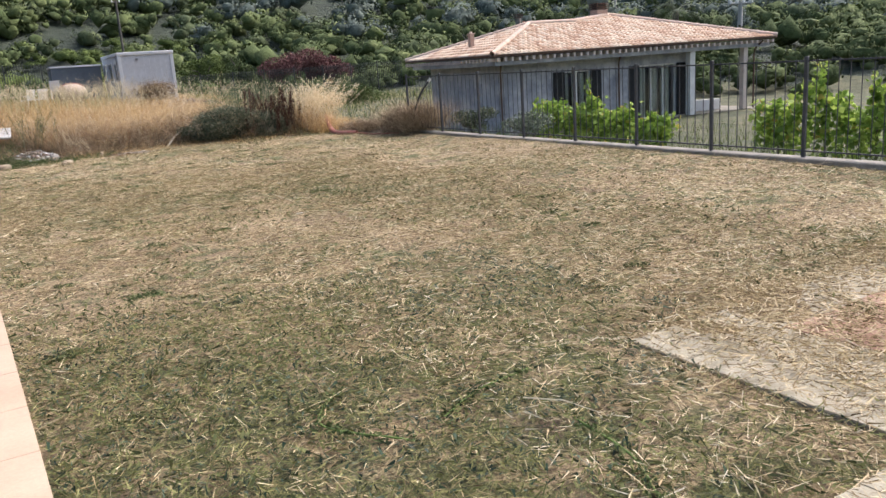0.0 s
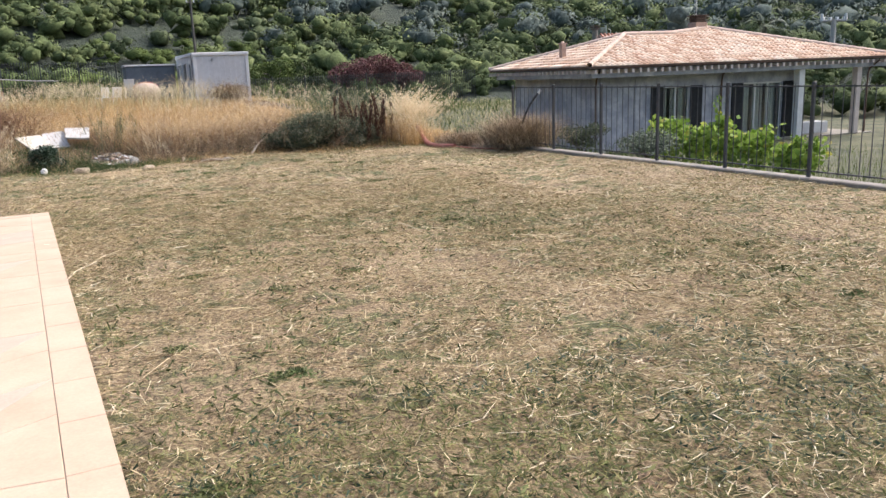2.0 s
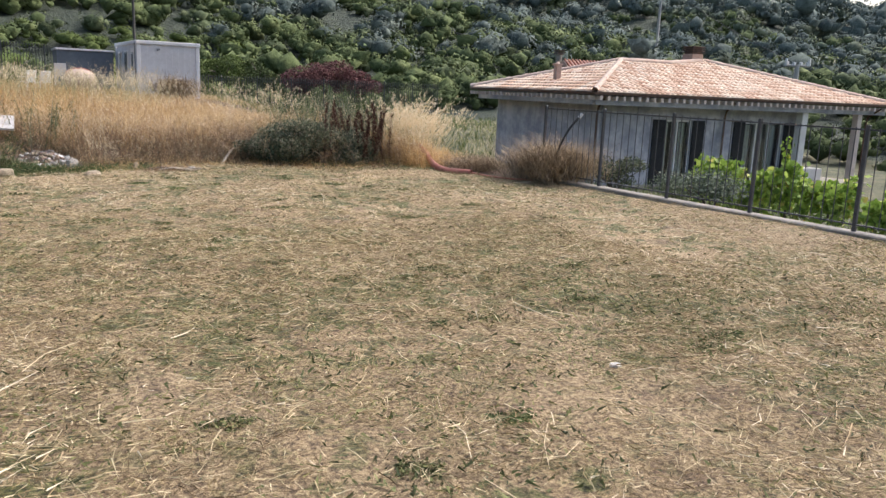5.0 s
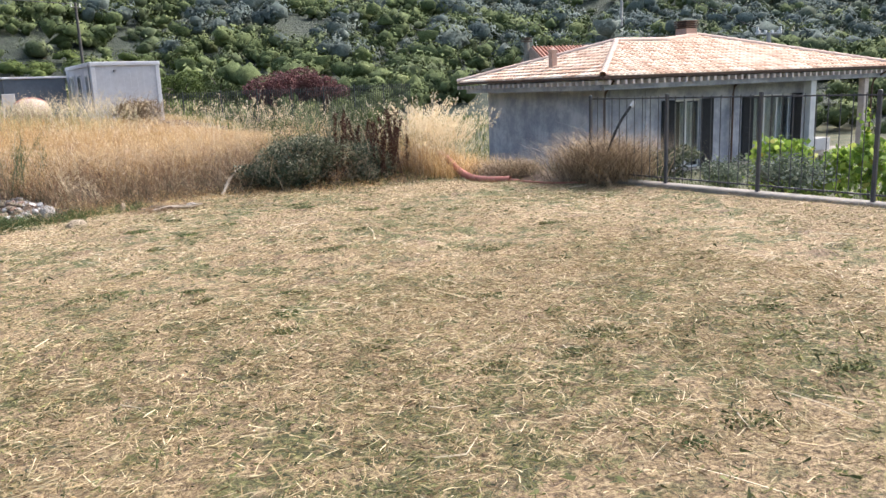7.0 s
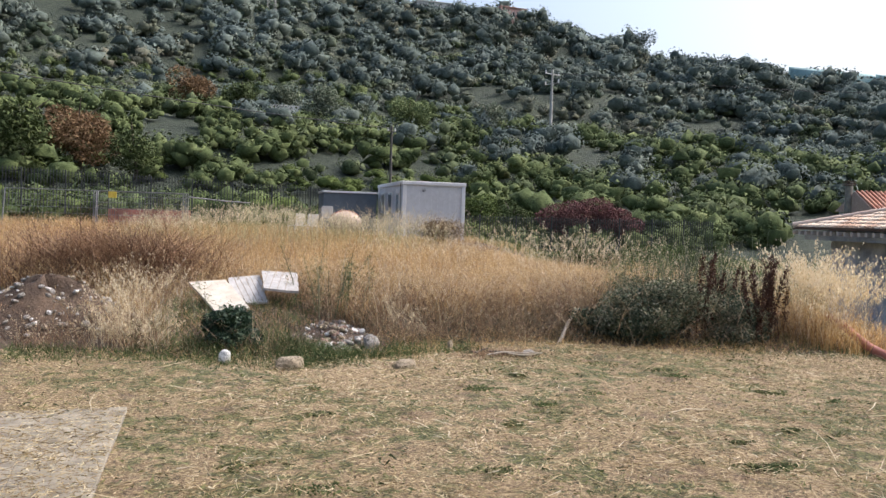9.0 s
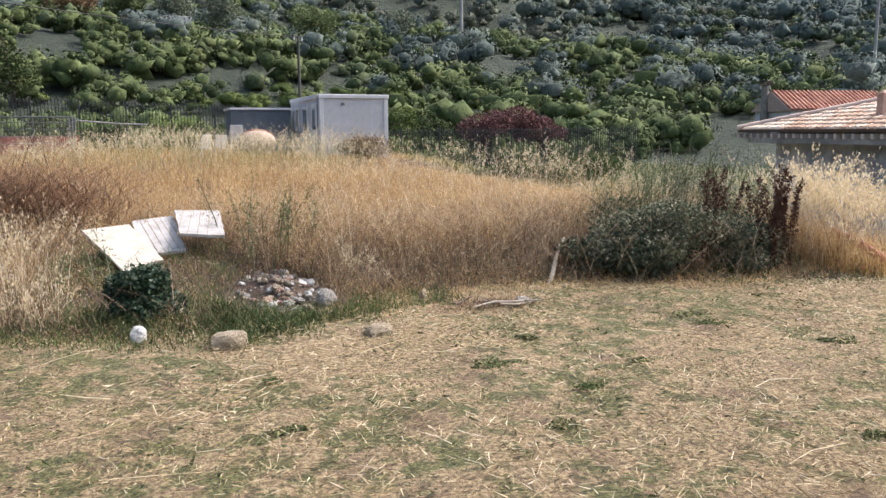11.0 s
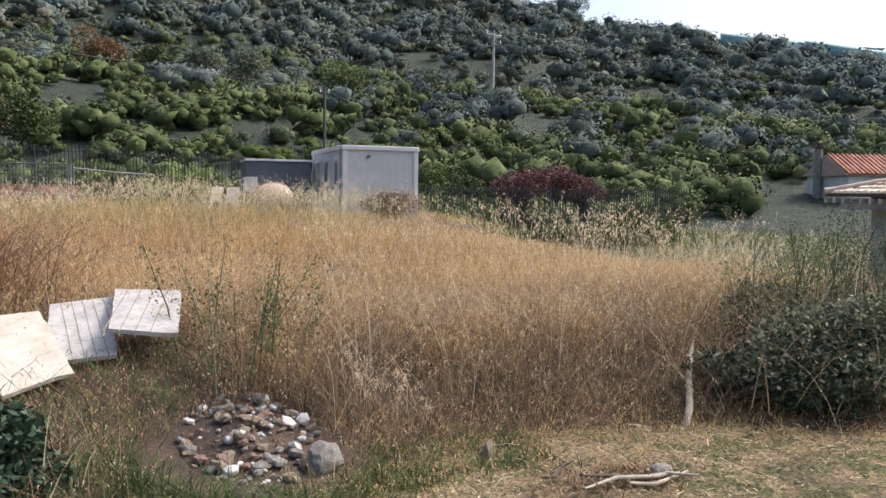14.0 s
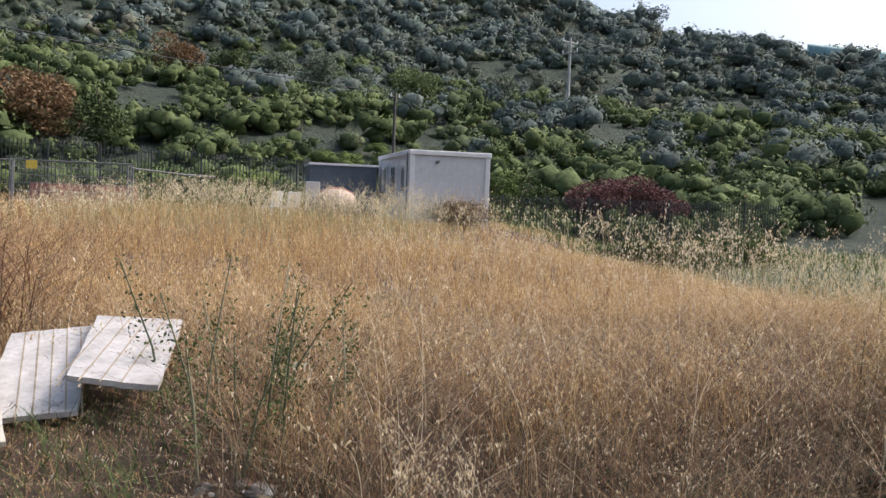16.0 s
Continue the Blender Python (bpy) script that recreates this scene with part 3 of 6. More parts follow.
def stalks(P, h, lean, width, g, seg=3, droop=0.25):
    """Blades: strips of quads that rise from P, lean and droop."""
    n = len(P)
    a = g.uniform(0, 2 * np.pi, n)
    dirv = np.stack([np.cos(a), np.sin(a), np.zeros(n)], 1)
    b = a + np.pi / 2 + g.normal(0, 0.6, n)
    side = np.stack([np.cos(b), np.sin(b), np.zeros(n)], 1)
    rings = []
    for k in range(seg + 1):
        t = k / seg
        off = dirv * ((lean * t + droop * t * t * t) * h)[:, None] if np.ndim(lean) else dirv * ((lean * t + droop * t ** 3) * h)[:, None]
        c = P + off
        c[:, 2] += h * t * (1 - 0.12 * t * t)
        w = (width * (1 - 0.75 * t))[:, None] * 0.5
        rings.append((c - side * w, c + side * w, c))
    V = np.stack([r[i] for r in rings for i in (0, 1)], 1)
    m = 2 * (seg + 1)
    base = (np.arange(n) * m)[:, None]
    F = np.stack([np.stack([base[:, 0] + 2 * k, base[:, 0] + 2 * k + 1, base[:, 0] + 2 * k + 3, base[:, 0] + 2 * k + 2], 1) for k in range(seg)], 1).reshape(-1, 4)
    return V.reshape(-1, 3), F, rings[-1][2], rings[-2][2]


def stuff(name, V, F, mat, label, category, normals=None):
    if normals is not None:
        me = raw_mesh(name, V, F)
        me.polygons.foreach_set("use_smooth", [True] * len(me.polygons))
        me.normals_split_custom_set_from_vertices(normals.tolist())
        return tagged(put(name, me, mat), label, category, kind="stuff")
    return tagged(put(name, raw_mesh(name, V, F), mat), label, category, kind="stuff")

# ---- patio and paving ----
def stone_poly(pts, z, thick=0.03):
    """One flat stone from its outline, with a slightly bevelled top."""
    bm = bmesh.new()
    c = sum((Vector((*p, 0)) for p in pts), Vector()) / len(pts)
    top = [bm.verts.new((c.x + (p[0] - c.x) * 0.985, c.y + (p[1] - c.y) * 0.985, z)) for p in pts]
    mid = [bm.verts.new((p[0], p[1], z - 0.004)) for p in pts]
    low = [bm.verts.new((p[0], p[1], z - thick)) for p in pts]
    bm.faces.new(top)
    n = len(pts)
    for i in range(n):
        j = (i + 1) % n
        bm.faces.new((mid[i], mid[j], top[j], top[i]))
        bm.faces.new((low[i], low[j], mid[j], mid[i]))
    bmesh.ops.recalc_face_normals(bm, faces=bm.faces)
    return bm


def tile_cells(x0, x1, y0, y1, cell, seed, jitter=0.28):
    """Uneven four-sided stones that share their corners: yields outlines drawn in by the joint."""
    g = np.random.default_rng(seed)
    nx, ny = max(1, round((x1 - x0) / cell)), max(1, round((y1 - y0) / cell))
    gx, gy = np.meshgrid(np.linspace(x0, x1, nx + 1), np.linspace(y0, y1, ny + 1), indexing="ij")
    jx, jy = g.uniform(-jitter, jitter, gx.shape) * cell, g.uniform(-jitter, jitter, gx.shape) * cell
    jx[0], jx[-1] = 0, 0
    jy[:, 0], jy[:, -1] = 0, 0
    gx, gy = gx + jx, gy + jy
    for i in range(nx):
        for j in range(ny):
            q = [(gx[a, b], gy[a, b]) for a, b in ((i, j), (i + 1, j), (i + 1, j + 1), (i, j + 1))]
            cells = [q]
            r = g.random()
            if r < 0.35:
                cells = [[q[0], q[1], q[2]], [q[0], q[2], q[3]]]
            elif r < 0.5:
                m1, m2 = [((q[a][0] + q[b][0]) / 2, (q[a][1] + q[b][1]) / 2) for a, b in ((0, 1), (3, 2))]
                cells = [[q[0], m1, m2, q[3]], [m1, q[1], q[2], m2]]
            for c in cells:
                cx_, cy_ = sum(p[0] for p in c) / len(c), sum(p[1] for p in c) / len(c)
                yield [(cx_ + (p[0] - cx_) * 0.993, cy_ + (p[1] - cy_) * 0.993) for p in c]


def paving(name, label, base_rect, z, border, cell, seed, mats, edge_mat):
    x0, x1, y0, y1 = base_rect
    slab = box(name, x0, x1, y0, y1, z - 0.16, z - 0.012, "concrete", bev=0.0)
    tagged(slab, label, "paving", kind="structure")
    todo.append((slab, base_rect, z, border, cell, seed, mats, edge_mat))
    return slab


todo = []
PATIO = Matrix.Translation((-9.745, -1.84, 0))
patio = paving("patio", "cream and pale pink stone patio with a smooth edging, beside the lawn", (-14.5, -10.0, -19.5, -1.85), 0.06, 0.22, 0.62, 3, ("patio", "patio_pink"), "patio")
path_a = paving("paving", "worn dusty flagstones with a reddish patch, strewn with straw", (-6.75, -2.6, -17.5, -12.75), 0.03, 0, 0.42, 5, ("flag", "flag_red"), "flag")
path_b = paving("paving", "worn dusty flagstones beside the lawn", (-7.9, -6.98, -19.5, -14.38), 0.03, 0, 0.42, 6, ("flag", "flag"), "flag")
path_a.matrix_world = Matrix.Rotation(0, 4, "Z")
path_c = paving("paving", "worn dusty flagstones half covered by soil, beyond the patio", (-16, -10.45, -0.9, 2.0), 0.035, 0, 0.5, 8, ("flag_grey", "flag_grey"), "flag_grey")

# ---- side fence with kerb ----
POST = 1.55
kerb = box("kerb", -0.14, 0.12, -21.0, 1.6, -0.5, 0.045, "concrete", bev=0.015)
tagged(kerb, "low rough concrete kerb under the iron fence", "kerb", kind="structure")


def fence_bay(bars, length, height, mat, rails, label, spear=0.0, post_w=0.06, bar_w=0.012, category="fence"):
    """One bay: a post at the start, rails and upright bars. It runs along +x."""
    top = new("fence_bay")
    tagged(top, label, category)
    box("post", -post_w / 2, post_w / 2, -post_w / 2, post_w / 2, -0.15, height + 0.03, mat, top, 0.006)
    for z in rails:
        box("rail", post_w / 2, length - post_w / 2, -0.01, 0.01, z - 0.01, z + 0.01, mat, top, 0.0)
    n = bars
    me = None
    for i in range(n):
        x = (i + 1) * length / (n + 1)
        if me is None:
            bm = bmesh.new()
            add_box(bm, -bar_w / 2, bar_w / 2, -bar_w / 2, bar_w / 2, 0.07, height - spear)
            if spear:
                w = bar_w * 1.3
                q = [bm.verts.new(v) for v in ((-w, 0, height - spear), (0, -w / 2, height - spear), (w, 0, height - spear), (0, w / 2, height - spear), (0, 0, height + 0.02))]
                for a, b in ((0, 1), (1, 2), (2, 3), (3, 0)):
                    bm.faces.new((q[a], q[b], q[4]))
            me = bpy.data.meshes.new("bar")
            bm.to_mesh(me)
            bm.free()
        ob = put("bar", me, mat, top)
        ob.location = (x, 0, 0)
    return top


bay = fence_bay(9, POST, 1.33, "iron", (0.1, 1.3), "grey iron garden fence bay on a concrete kerb", post_w=0.048, bar_w=0.009)
tagged(bay, group="side fence bays")
rot = pose(0, 0, 0, 0, 0, -90)
first = True
for k in range(-1, 13):
    m = pose(0, -k * POST, 0.03, 0, 0, -90)
    if first:
        bay.matrix_world, first = m, False
    else:
        copy_thing(bay, m)

# ---- back fences ----
backbay = fence_bay(13, 2.0, 1.95, "dark_iron", (0.25, 1.72), "dark iron fence bay with pointed bars behind the field", spear=0.12, post_w=0.07, bar_w=0.028)
tagged(backbay, group="back fence bays")
made = False


def fence_line(p0, p1, z0, z1, proto):
    global made
    p0, p1 = Vector(p0), Vector(p1)
    d = p1 - p0
    n = round(d.length / 2.0)
    ang = math.degrees(math.atan2(d.y, d.x))
    for i in range(n):
        q = p0 + d * (i / n)
        m = pose(q.x, q.y, z0 + (z1 - z0) * i / n, 0, 0, ang)
        if not made:
            proto.matrix_world, made = m, True
        else:
            copy_thing(proto, m)


fence_line((-36, 38.5), (-2.6, 36.4), 2.1, 1.0, backbay)
fence_line((1.6, 33.0), (17.6, 33.0), -0.1, 0.0, backbay)


# ---- hill vegetation ----
def polar(az, r):
    return HC[0] + r * np.sin(np.radians(az)), HC[1] + r * np.cos(np.radians(az))


def scatter_hill(n, r0, r1, a0, a1, seed, power=0.6):
    g = np.random.default_rng(seed)
    az = g.uniform(a0, a1, n)
    r = r0 + (r1 - r0) * g.uniform(0, 1, n) ** power
    x, y = polar(az, r)
    ok = (y > np.where(x < 0, 38.2 - 0.105 * (x + 2.6), 35.0)) | (az > 57)
    ok &= ~((x > 25) & (x < 41) & (y > 29) & (y < 43))
    return x[ok], y[ok], all_ground(x[ok], y[ok]), r[ok], g


ball = bmesh.new()
bmesh.ops.create_icosphere(ball, subdivisions=1, radius=1)
BALL_V = np.array([v.co[:] for v in ball.verts])
BALL_F = np.array([[v.index for v in f.verts] for f in ball.faces])
ball.free()


def crowns(x, y, z, rad, leaves, g, leaf=0.2, squash=0.8, lumps=5, lift=0.5):
    """Crowns as shells of leaf clumps that face outward, several lumps to a crown."""
    m = len(x)
    which = np.repeat(np.arange(m), leaves)
    N = len(which)
    lump = g.normal(size=(m, lumps, 3)) * np.array([0.42, 0.42, 0.28])
    lump[:, 0] *= 0.3
    lsize = g.uniform(0.38, 0.68, (m, lumps))
    lk = g.integers(0, lumps, N)
    d = g.normal(size=(N, 3))
    d[:, 2] = np.abs(d[:, 2]) * 1.0 - 0.25 * g.random(N)
    d /= np.linalg.norm(d, axis=1)[:, None]
    P = lump[which, lk] + d * (lsize[which, lk] * g.uniform(0.82, 1.12, N))[:, None]
    R = rad[which][:, None]
    P = P * R * np.array([1, 1, squash]) + np.stack([x, y, z + rad * lift], 1)[which]
    nrm = d + g.normal(0, 0.3, (N, 3))
    nrm /= np.linalg.norm(nrm, axis=1)[:, None]
    u = np.cross(nrm, g.normal(size=(N, 3)))
    u /= np.linalg.norm(u, axis=1)[:, None]
    w = np.cross(nrm, u)
    s = (rad[which] * leaf * g.uniform(0.6, 1.5, N))[:, None]
    A, B, C = P - u * s, P + u * s * 0.5 + w * s, P + u * s * 0.6 - w * s * 0.9 + nrm * s * 0.3
    turn = (np.cross(B - A, C - A) * d).sum(1)[:, None] < 0
    V = np.stack([A, np.where(turn, C, B), np.where(turn, B, C)], 1).reshape(-1, 3)
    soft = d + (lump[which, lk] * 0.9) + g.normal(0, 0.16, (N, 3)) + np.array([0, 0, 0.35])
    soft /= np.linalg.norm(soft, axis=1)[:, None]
    # rounded leafy masses under the loose leaves
    D = BALL_V + 0.0
    J = 1 + 0.26 * g.normal(size=(m, lumps, len(D)))
    C = lump[:, :, None, :] + D[None, None] * (lsize * 0.64)[:, :, None, None] * J[..., None]
    C = C * rad[:, None, None, None] * np.array([1, 1, squash]) + np.stack([x, y, z + rad * lift], 1)[:, None, None]
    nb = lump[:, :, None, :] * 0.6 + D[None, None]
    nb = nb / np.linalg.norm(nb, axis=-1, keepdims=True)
    FB = (BALL_F[None] + (np.arange(m * lumps) * len(D))[:, None, None]).reshape(-1, 3)
    VB = C.reshape(-1, 3)
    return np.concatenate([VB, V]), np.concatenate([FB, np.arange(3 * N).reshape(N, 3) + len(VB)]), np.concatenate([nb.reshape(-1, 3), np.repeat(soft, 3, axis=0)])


def woods(name, n, r0, r1, a0, a1, seed, mat, label, rad0, rad1, leaves, leaf, thr, nscale, power=0.7, grow=0.0, squash=0.8):
    x, y, z, r, g = scatter_hill(n, r0, r1, a0, a1, seed, power)
    k = smooth_noise(x, y, nscale, seed) > thr
    x, y, z, r = x[k], y[k], z[k], r[k]
    rad = (rad0 + (rad1 - rad0) * g.random(len(x)) ** 1.6) * (1 + grow * (r - r0) / 100)
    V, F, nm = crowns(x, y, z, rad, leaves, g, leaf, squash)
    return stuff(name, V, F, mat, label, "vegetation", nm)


# the haze over these two layers sits in their leaf colours
woods("far_woods", 1900, 125, 268, -34, 96, 21, "wood_hazy", "dark green woods on the far slope, with haze in their colour", 1.8, 4.4, 150, 0.075, 0.06, 24, 0.6, 0.25)
woods("far_scrub", 2400, 100, 266, -34, 96, 23, "scrub_hazy", "green scrub on the far slope, with haze in its colour", 1.0, 2.4, 70, 0.10, 0.12, 20, 0.7, 0.2)
woods("olive_grove", 450, 85, 240, -34, 70, 25, "olive_dull", "grey-green olive trees on the slope", 1.4, 2.8, 140, 0.09, 0.5, 30)
woods("slope_trees", 480, 62, 135, -34, 96, 27, "wood_hazy", "dark round trees on the lower slope", 1.5, 3.1, 360, 0.052, 0.3, 18)
woods("slope_scrub", 2300, 47, 138, -36, 96, 29, "scrub", "green scrub on the lower slope", 1.0, 2.4, 120, 0.065, 0.12, 14, 0.75)
woods("slope_scrub", 500, 47, 115, -36, 80, 30, "olive_dull", "grey-green bushes on the lower slope", 1.0, 2.2, 190, 0.065, 0.42, 12, 0.75)
woods("brambles", 340, 42, 66, -36, 34, 32, "scrub_light", "bright yellow-green brambles behind the back fence", 0.8, 1.6, 360, 0.06, 0.45, 7, 0.9, squash=0.7)
woods("hedge", 330, 39, 54, -36, 4, 35, "weed", "dark hedge behind the back fence", 1.0, 1.7, 360, 0.06, 0.1, 7, 0.9, squash=0.8)
woods("hedge", 420, 39, 60, 16, 57, 36, "scrub", "green bushes behind the back fence", 0.7, 1.3, 320, 0.065, 0.15, 9, 1.0)
woods("hedge", 55, 40, 52, 60, 92, 37, "scrub", "green bushes beyond the neighbour's garden", 0.9, 1.7, 240, 0.06, 0.1, 9, 1.0)


def tree(label, x, y, height, crown, mat, seed, z=None, leaf=0.22, n=1500, name="tree", stem=0.16):
    """Tapered trunk, limbs and a crown of leaves."""
    z = float(all_ground(np.array([x]), np.array([y]))[0]) if z is None else z
    g = np.random.default_rng(seed)
    top = new(name)
    top.location = (x, y, z)
    tagged(top, label, "tree")
    h = height - crown * 0.8
    pts = [(0.12 * math.sin(k), 0.1 * math.cos(k * 1.3), h * k / 4 - 0.3 * (k == 0)) for k in range(5)]
    items = [tube_arrays(pts, np.linspace(stem, stem * 0.55, 5), 7)]
    for k in range(5):
        a = g.uniform(0, 6.28)
        p0 = Vector(pts[3 if k % 2 else 4])
        p1 = p0 + Vector((math.cos(a) * crown * 0.6, math.sin(a) * crown * 0.6, crown * g.uniform(0.3, 0.9)))
        mid = (p0 + p1) / 2 + Vector((0, 0, crown * 0.12))
        items.append(tube_arrays([p0[:], mid[:], p1[:]], [stem * 0.45, stem * 0.3, stem * 0.12], 5))
    V, F = join_arrays(items)
    put("trunk", raw_mesh("trunk", V, F), "bark", top)
    V, F = leaf_cloud(n, (0, 0, height - crown * 0.75), (crown * 1.25, crown * 1.25, crown), leaf, seed, lumps=9)
    put("crown", raw_mesh("crown", V, F), mat, top)
    return top


def at_az(az, r):
    a, b = polar(az, r)
    return float(a), float(b)



# ---- neighbour's house ----
HU, HV = Vector((0.99255, -0.12187, 0)), Vector((0.12187, 0.99255, 0))
HM = Matrix(((HU.x, HV.x, 0, 7.2), (HU.y, HV.y, 0, 7.9), (0, 0, 1, 0), (0, 0, 0, 1)))
EAVE, FLOOR, SL = 1.73, -1.25, 0.29
RL, RD, WD = 14.0, 9.7, 8.1      # length of the front, depth of the main block and of the wing
house = new("house")
house.matrix_world = HM
tagged(house, "low grey concrete house with terracotta hip roof and porch", "house")

wall_top = EAVE + 0.02


def wall_piece(name, x0, x1, y0, y1, z0=FLOOR, z1=None, mat="wallc"):
    return box(name, x0, x1, y0, y1, z0, z1 or wall_top, mat, house, 0.0)


WIN = [(3.12, 5.38), (6.75, 9.75)]
HEAD = 0.93
W0, W1, WY = 0.9, 10.2, 0.9
cuts = [W0]
for a, b in WIN:
    cuts += [a + 0.55, b - 0.55]
cuts.append(W1)
for i in range(0, len(cuts), 2):
    wall_piece("wall", cuts[i], cuts[i + 1], WY, WY + 0.25)
for a, b in WIN:
    wall_piece("lintel", a + 0.55, b - 0.55, WY, WY + 0.25, HEAD)
wall_piece("wall", W0, W0 + 0.25, WY + 0.25, WD - 0.9)
wall_piece("wall", W0, W1, WD - 0.9, WD - 0.65)
wall_piece("wall", W1 - 0.25, W1, WY + 0.25, WD - 0.9)
for xx in (1.0, 2.45):
    box("pilaster", xx, xx + 0.06, WY - 0.03, WY - 0.002, FLOOR, wall_top - 0.1, "wallc", house, 0.0)
box("floor", W0 - 0.2, 13.6, 0.4, WD - 0.5, FLOOR - 0.35, FLOOR, "concrete", house, 0.01)
box("room_back", W0 + 0.3, W1 - 0.3, 3.0, 3.1, FLOOR, wall_top, "room", house, 0.0)
for a, b in WIN:
    wide = b - a
    win = new("window")
    win.parent = house
    win.location = (a, WY, FLOOR)
    H = HEAD - FLOOR
    g0, g1 = 0.55, wide - 0.55
    n = 2 if wide < 2.5 else 3
    for k in range(n + 1):
        xk = g0 + (g1 - g0) * k / n
        box("frame", xk - 0.03, xk + 0.03, 0.06, 0.12, 0.0, H, "white", win, 0.004)
    for zz in (0.03, H - 0.03):
        box("frame", g0, g1, 0.065, 0.115, zz - 0.03, zz + 0.03, "white", win, 0.004)
    box("pane", g0, g1, 0.085, 0.091, 0.06, H - 0.06, "glass", win, 0.0)
    # drawn curtain with folds
    xs = np.linspace(g0 + 0.05, g1 - 0.05, 60)
    yy = 0.2 + 0.03 * np.sin(xs * 38)
    V = np.stack([np.repeat(xs, 2), np.repeat(yy, 2), np.tile([0.02, H - 0.1], 60)], 1)
    F = np.array([[2 * i, 2 * i + 2, 2 * i + 3, 2 * i + 1] for i in range(59)])
    keepf = [i for i in range(59) if (i % 20) < 14]
    put("curtain", raw_mesh("curtain", V, F[keepf]), "curtain", win)
    for s0 in (0.0, wide - 0.53):
        sh = box("shutter", s0, s0 + 0.53, -0.05, -0.01, 0.02, H, "shutter", win, 0.004)
        for j in range(22):
            zz = 0.1 + j * (H - 0.2) / 22
            box("slat", s0 + 0.05, s0 + 0.48, -0.062, -0.05, zz, zz + 0.05, "shutter", sh, 0.0, m=None)
    tagged(win, "French window with open black louvred shutters and pale curtains")


def roof_z(v):
    return EAVE + SL * v


def rows_of_tiles(poly_ok, u0, u1, v1, tu, tv, frame_m, name):
    """Curved cover tiles in courses, on the plane that climbs with v."""
    cols, rows = int((u1 - u0) / tu), int(v1 / tv)
    prof = np.linspace(0, np.pi, 5)
    Vs, Fs, k = [], [], 0
    g = np.random.default_rng(5)
    for j in range(rows + 1):
        for i in range(cols):
            uc, vc = u0 + (i + 0.5) * tu, j * tv
            if not poly_ok(uc, vc + tv * 0.5):
                continue
            z = roof_z(vc)
            du = g.normal(0, 0.004)
            hh = 0.062 + g.normal(0, 0.004)
            ring = []
            for vv, s, dz in ((vc - 0.03, 1.0, 0.028), (vc + tv, 0.86, 0.0)):
                for a in prof:
                    ring.append((uc + du - math.cos(a) * tu * 0.40 * s, vv, roof_z(vv) + dz + math.sin(a) * hh * s))
            Vs += ring
            Fs += [[k + a, k + a + 1, k + 5 + a + 1, k + 5 + a] for a in range(4)]
            Fs.append([k, k + 4, k + 3, k + 1])
            k += 10
    V = np.array(Vs)
    V = V @ np.array(frame_m.to_3x3()).T + np.array(frame_m.translation)
    ob = put(name, raw_mesh(name, V, np.array(Fs)), "roof", house)
    return ob


PK = (8.75, 4.85)
RB = (4.05, 4.05)
KN = (6.4, 4.1)


def front_ok(u, v):
    if v > u or v > (RL - u) * PK[1] / (RL - PK[0]):
        return False
    if u < KN[0]:
        return v < RB[1] + 0.05
    if u < PK[0]:
        return v < KN[1] + (u - KN[0]) * (PK[1] - KN[1]) / (PK[0] - KN[0]) + 0.05
    return v < PK[1]


roof = new("roof")
roof.parent = house
bm = bmesh.new()


def slab_face(pts, t=0.07):
    a = [bm.verts.new(p) for p in pts]
    b = [bm.verts.new((p[0], p[1], p[2] - t)) for p in pts]
    bm.faces.new(a)
    bm.faces.new(b[::-1])
    for i in range(len(pts)):
        j = (i + 1) % len(pts)
        bm.faces.new((a[i], b[i], b[j], a[j]))


zB, zP, zK = roof_z(RB[1]), roof_z(PK[1]), roof_z(KN[1])
slab_face([(0, 0, EAVE), (RL, 0, EAVE), (*PK, zP), (*KN, zK), (*RB, zB)])
slab_face([(0, WD, EAVE), (0, 0, EAVE), (*RB, zB)])
slab_face([(KN[0], WD, EAVE), (0, WD, EAVE), (*RB, zB), (*KN, zK)])
slab_face([(KN[0], KN[1], zK), (*PK, zP), (PK[0], RD, EAVE), (KN[0], RD, EAVE)])
slab_face([(RL, 0, EAVE), (RL, RD, EAVE), (*PK, zP)])
slab_face([(RL, RD, EAVE), (PK[0], RD, EAVE), (*PK, zP)])
bmesh.ops.recalc_face_normals(bm, faces=bm.faces)
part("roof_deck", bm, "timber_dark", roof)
t = rows_of_tiles(front_ok, 0, RL, PK[1], 0.215, 0.36, Matrix.Identity(4), "roof_tiles")
t.parent = roof
tagged(t, "faded terracotta curved tiles in courses", kind="stuff")
lm = Matrix(((0, 1, 0, 0), (-1, 0, 0, WD), (0, 0, 1, 0), (0, 0, 0, 1)))
t = rows_of_tiles(lambda u, v: v < min(u, WD - u), 0, WD, RB[1], 0.215, 0.36, lm, "roof_tiles")
t.parent = roof
tagged(t, "faded terracotta curved tiles in courses", kind="stuff")
rm = Matrix(((0, -1, 0, RL), (1, 0, 0, 0), (0, 0, 1, 0), (0, 0, 0, 1)))
t = rows_of_tiles(lambda u, v: v < min(u, RD - u) * 0.9, 0, RD, PK[1], 0.215, 0.36, rm, "roof_tiles")
t.parent = roof
tagged(t, "faded terracotta curved tiles in courses", kind="stuff")


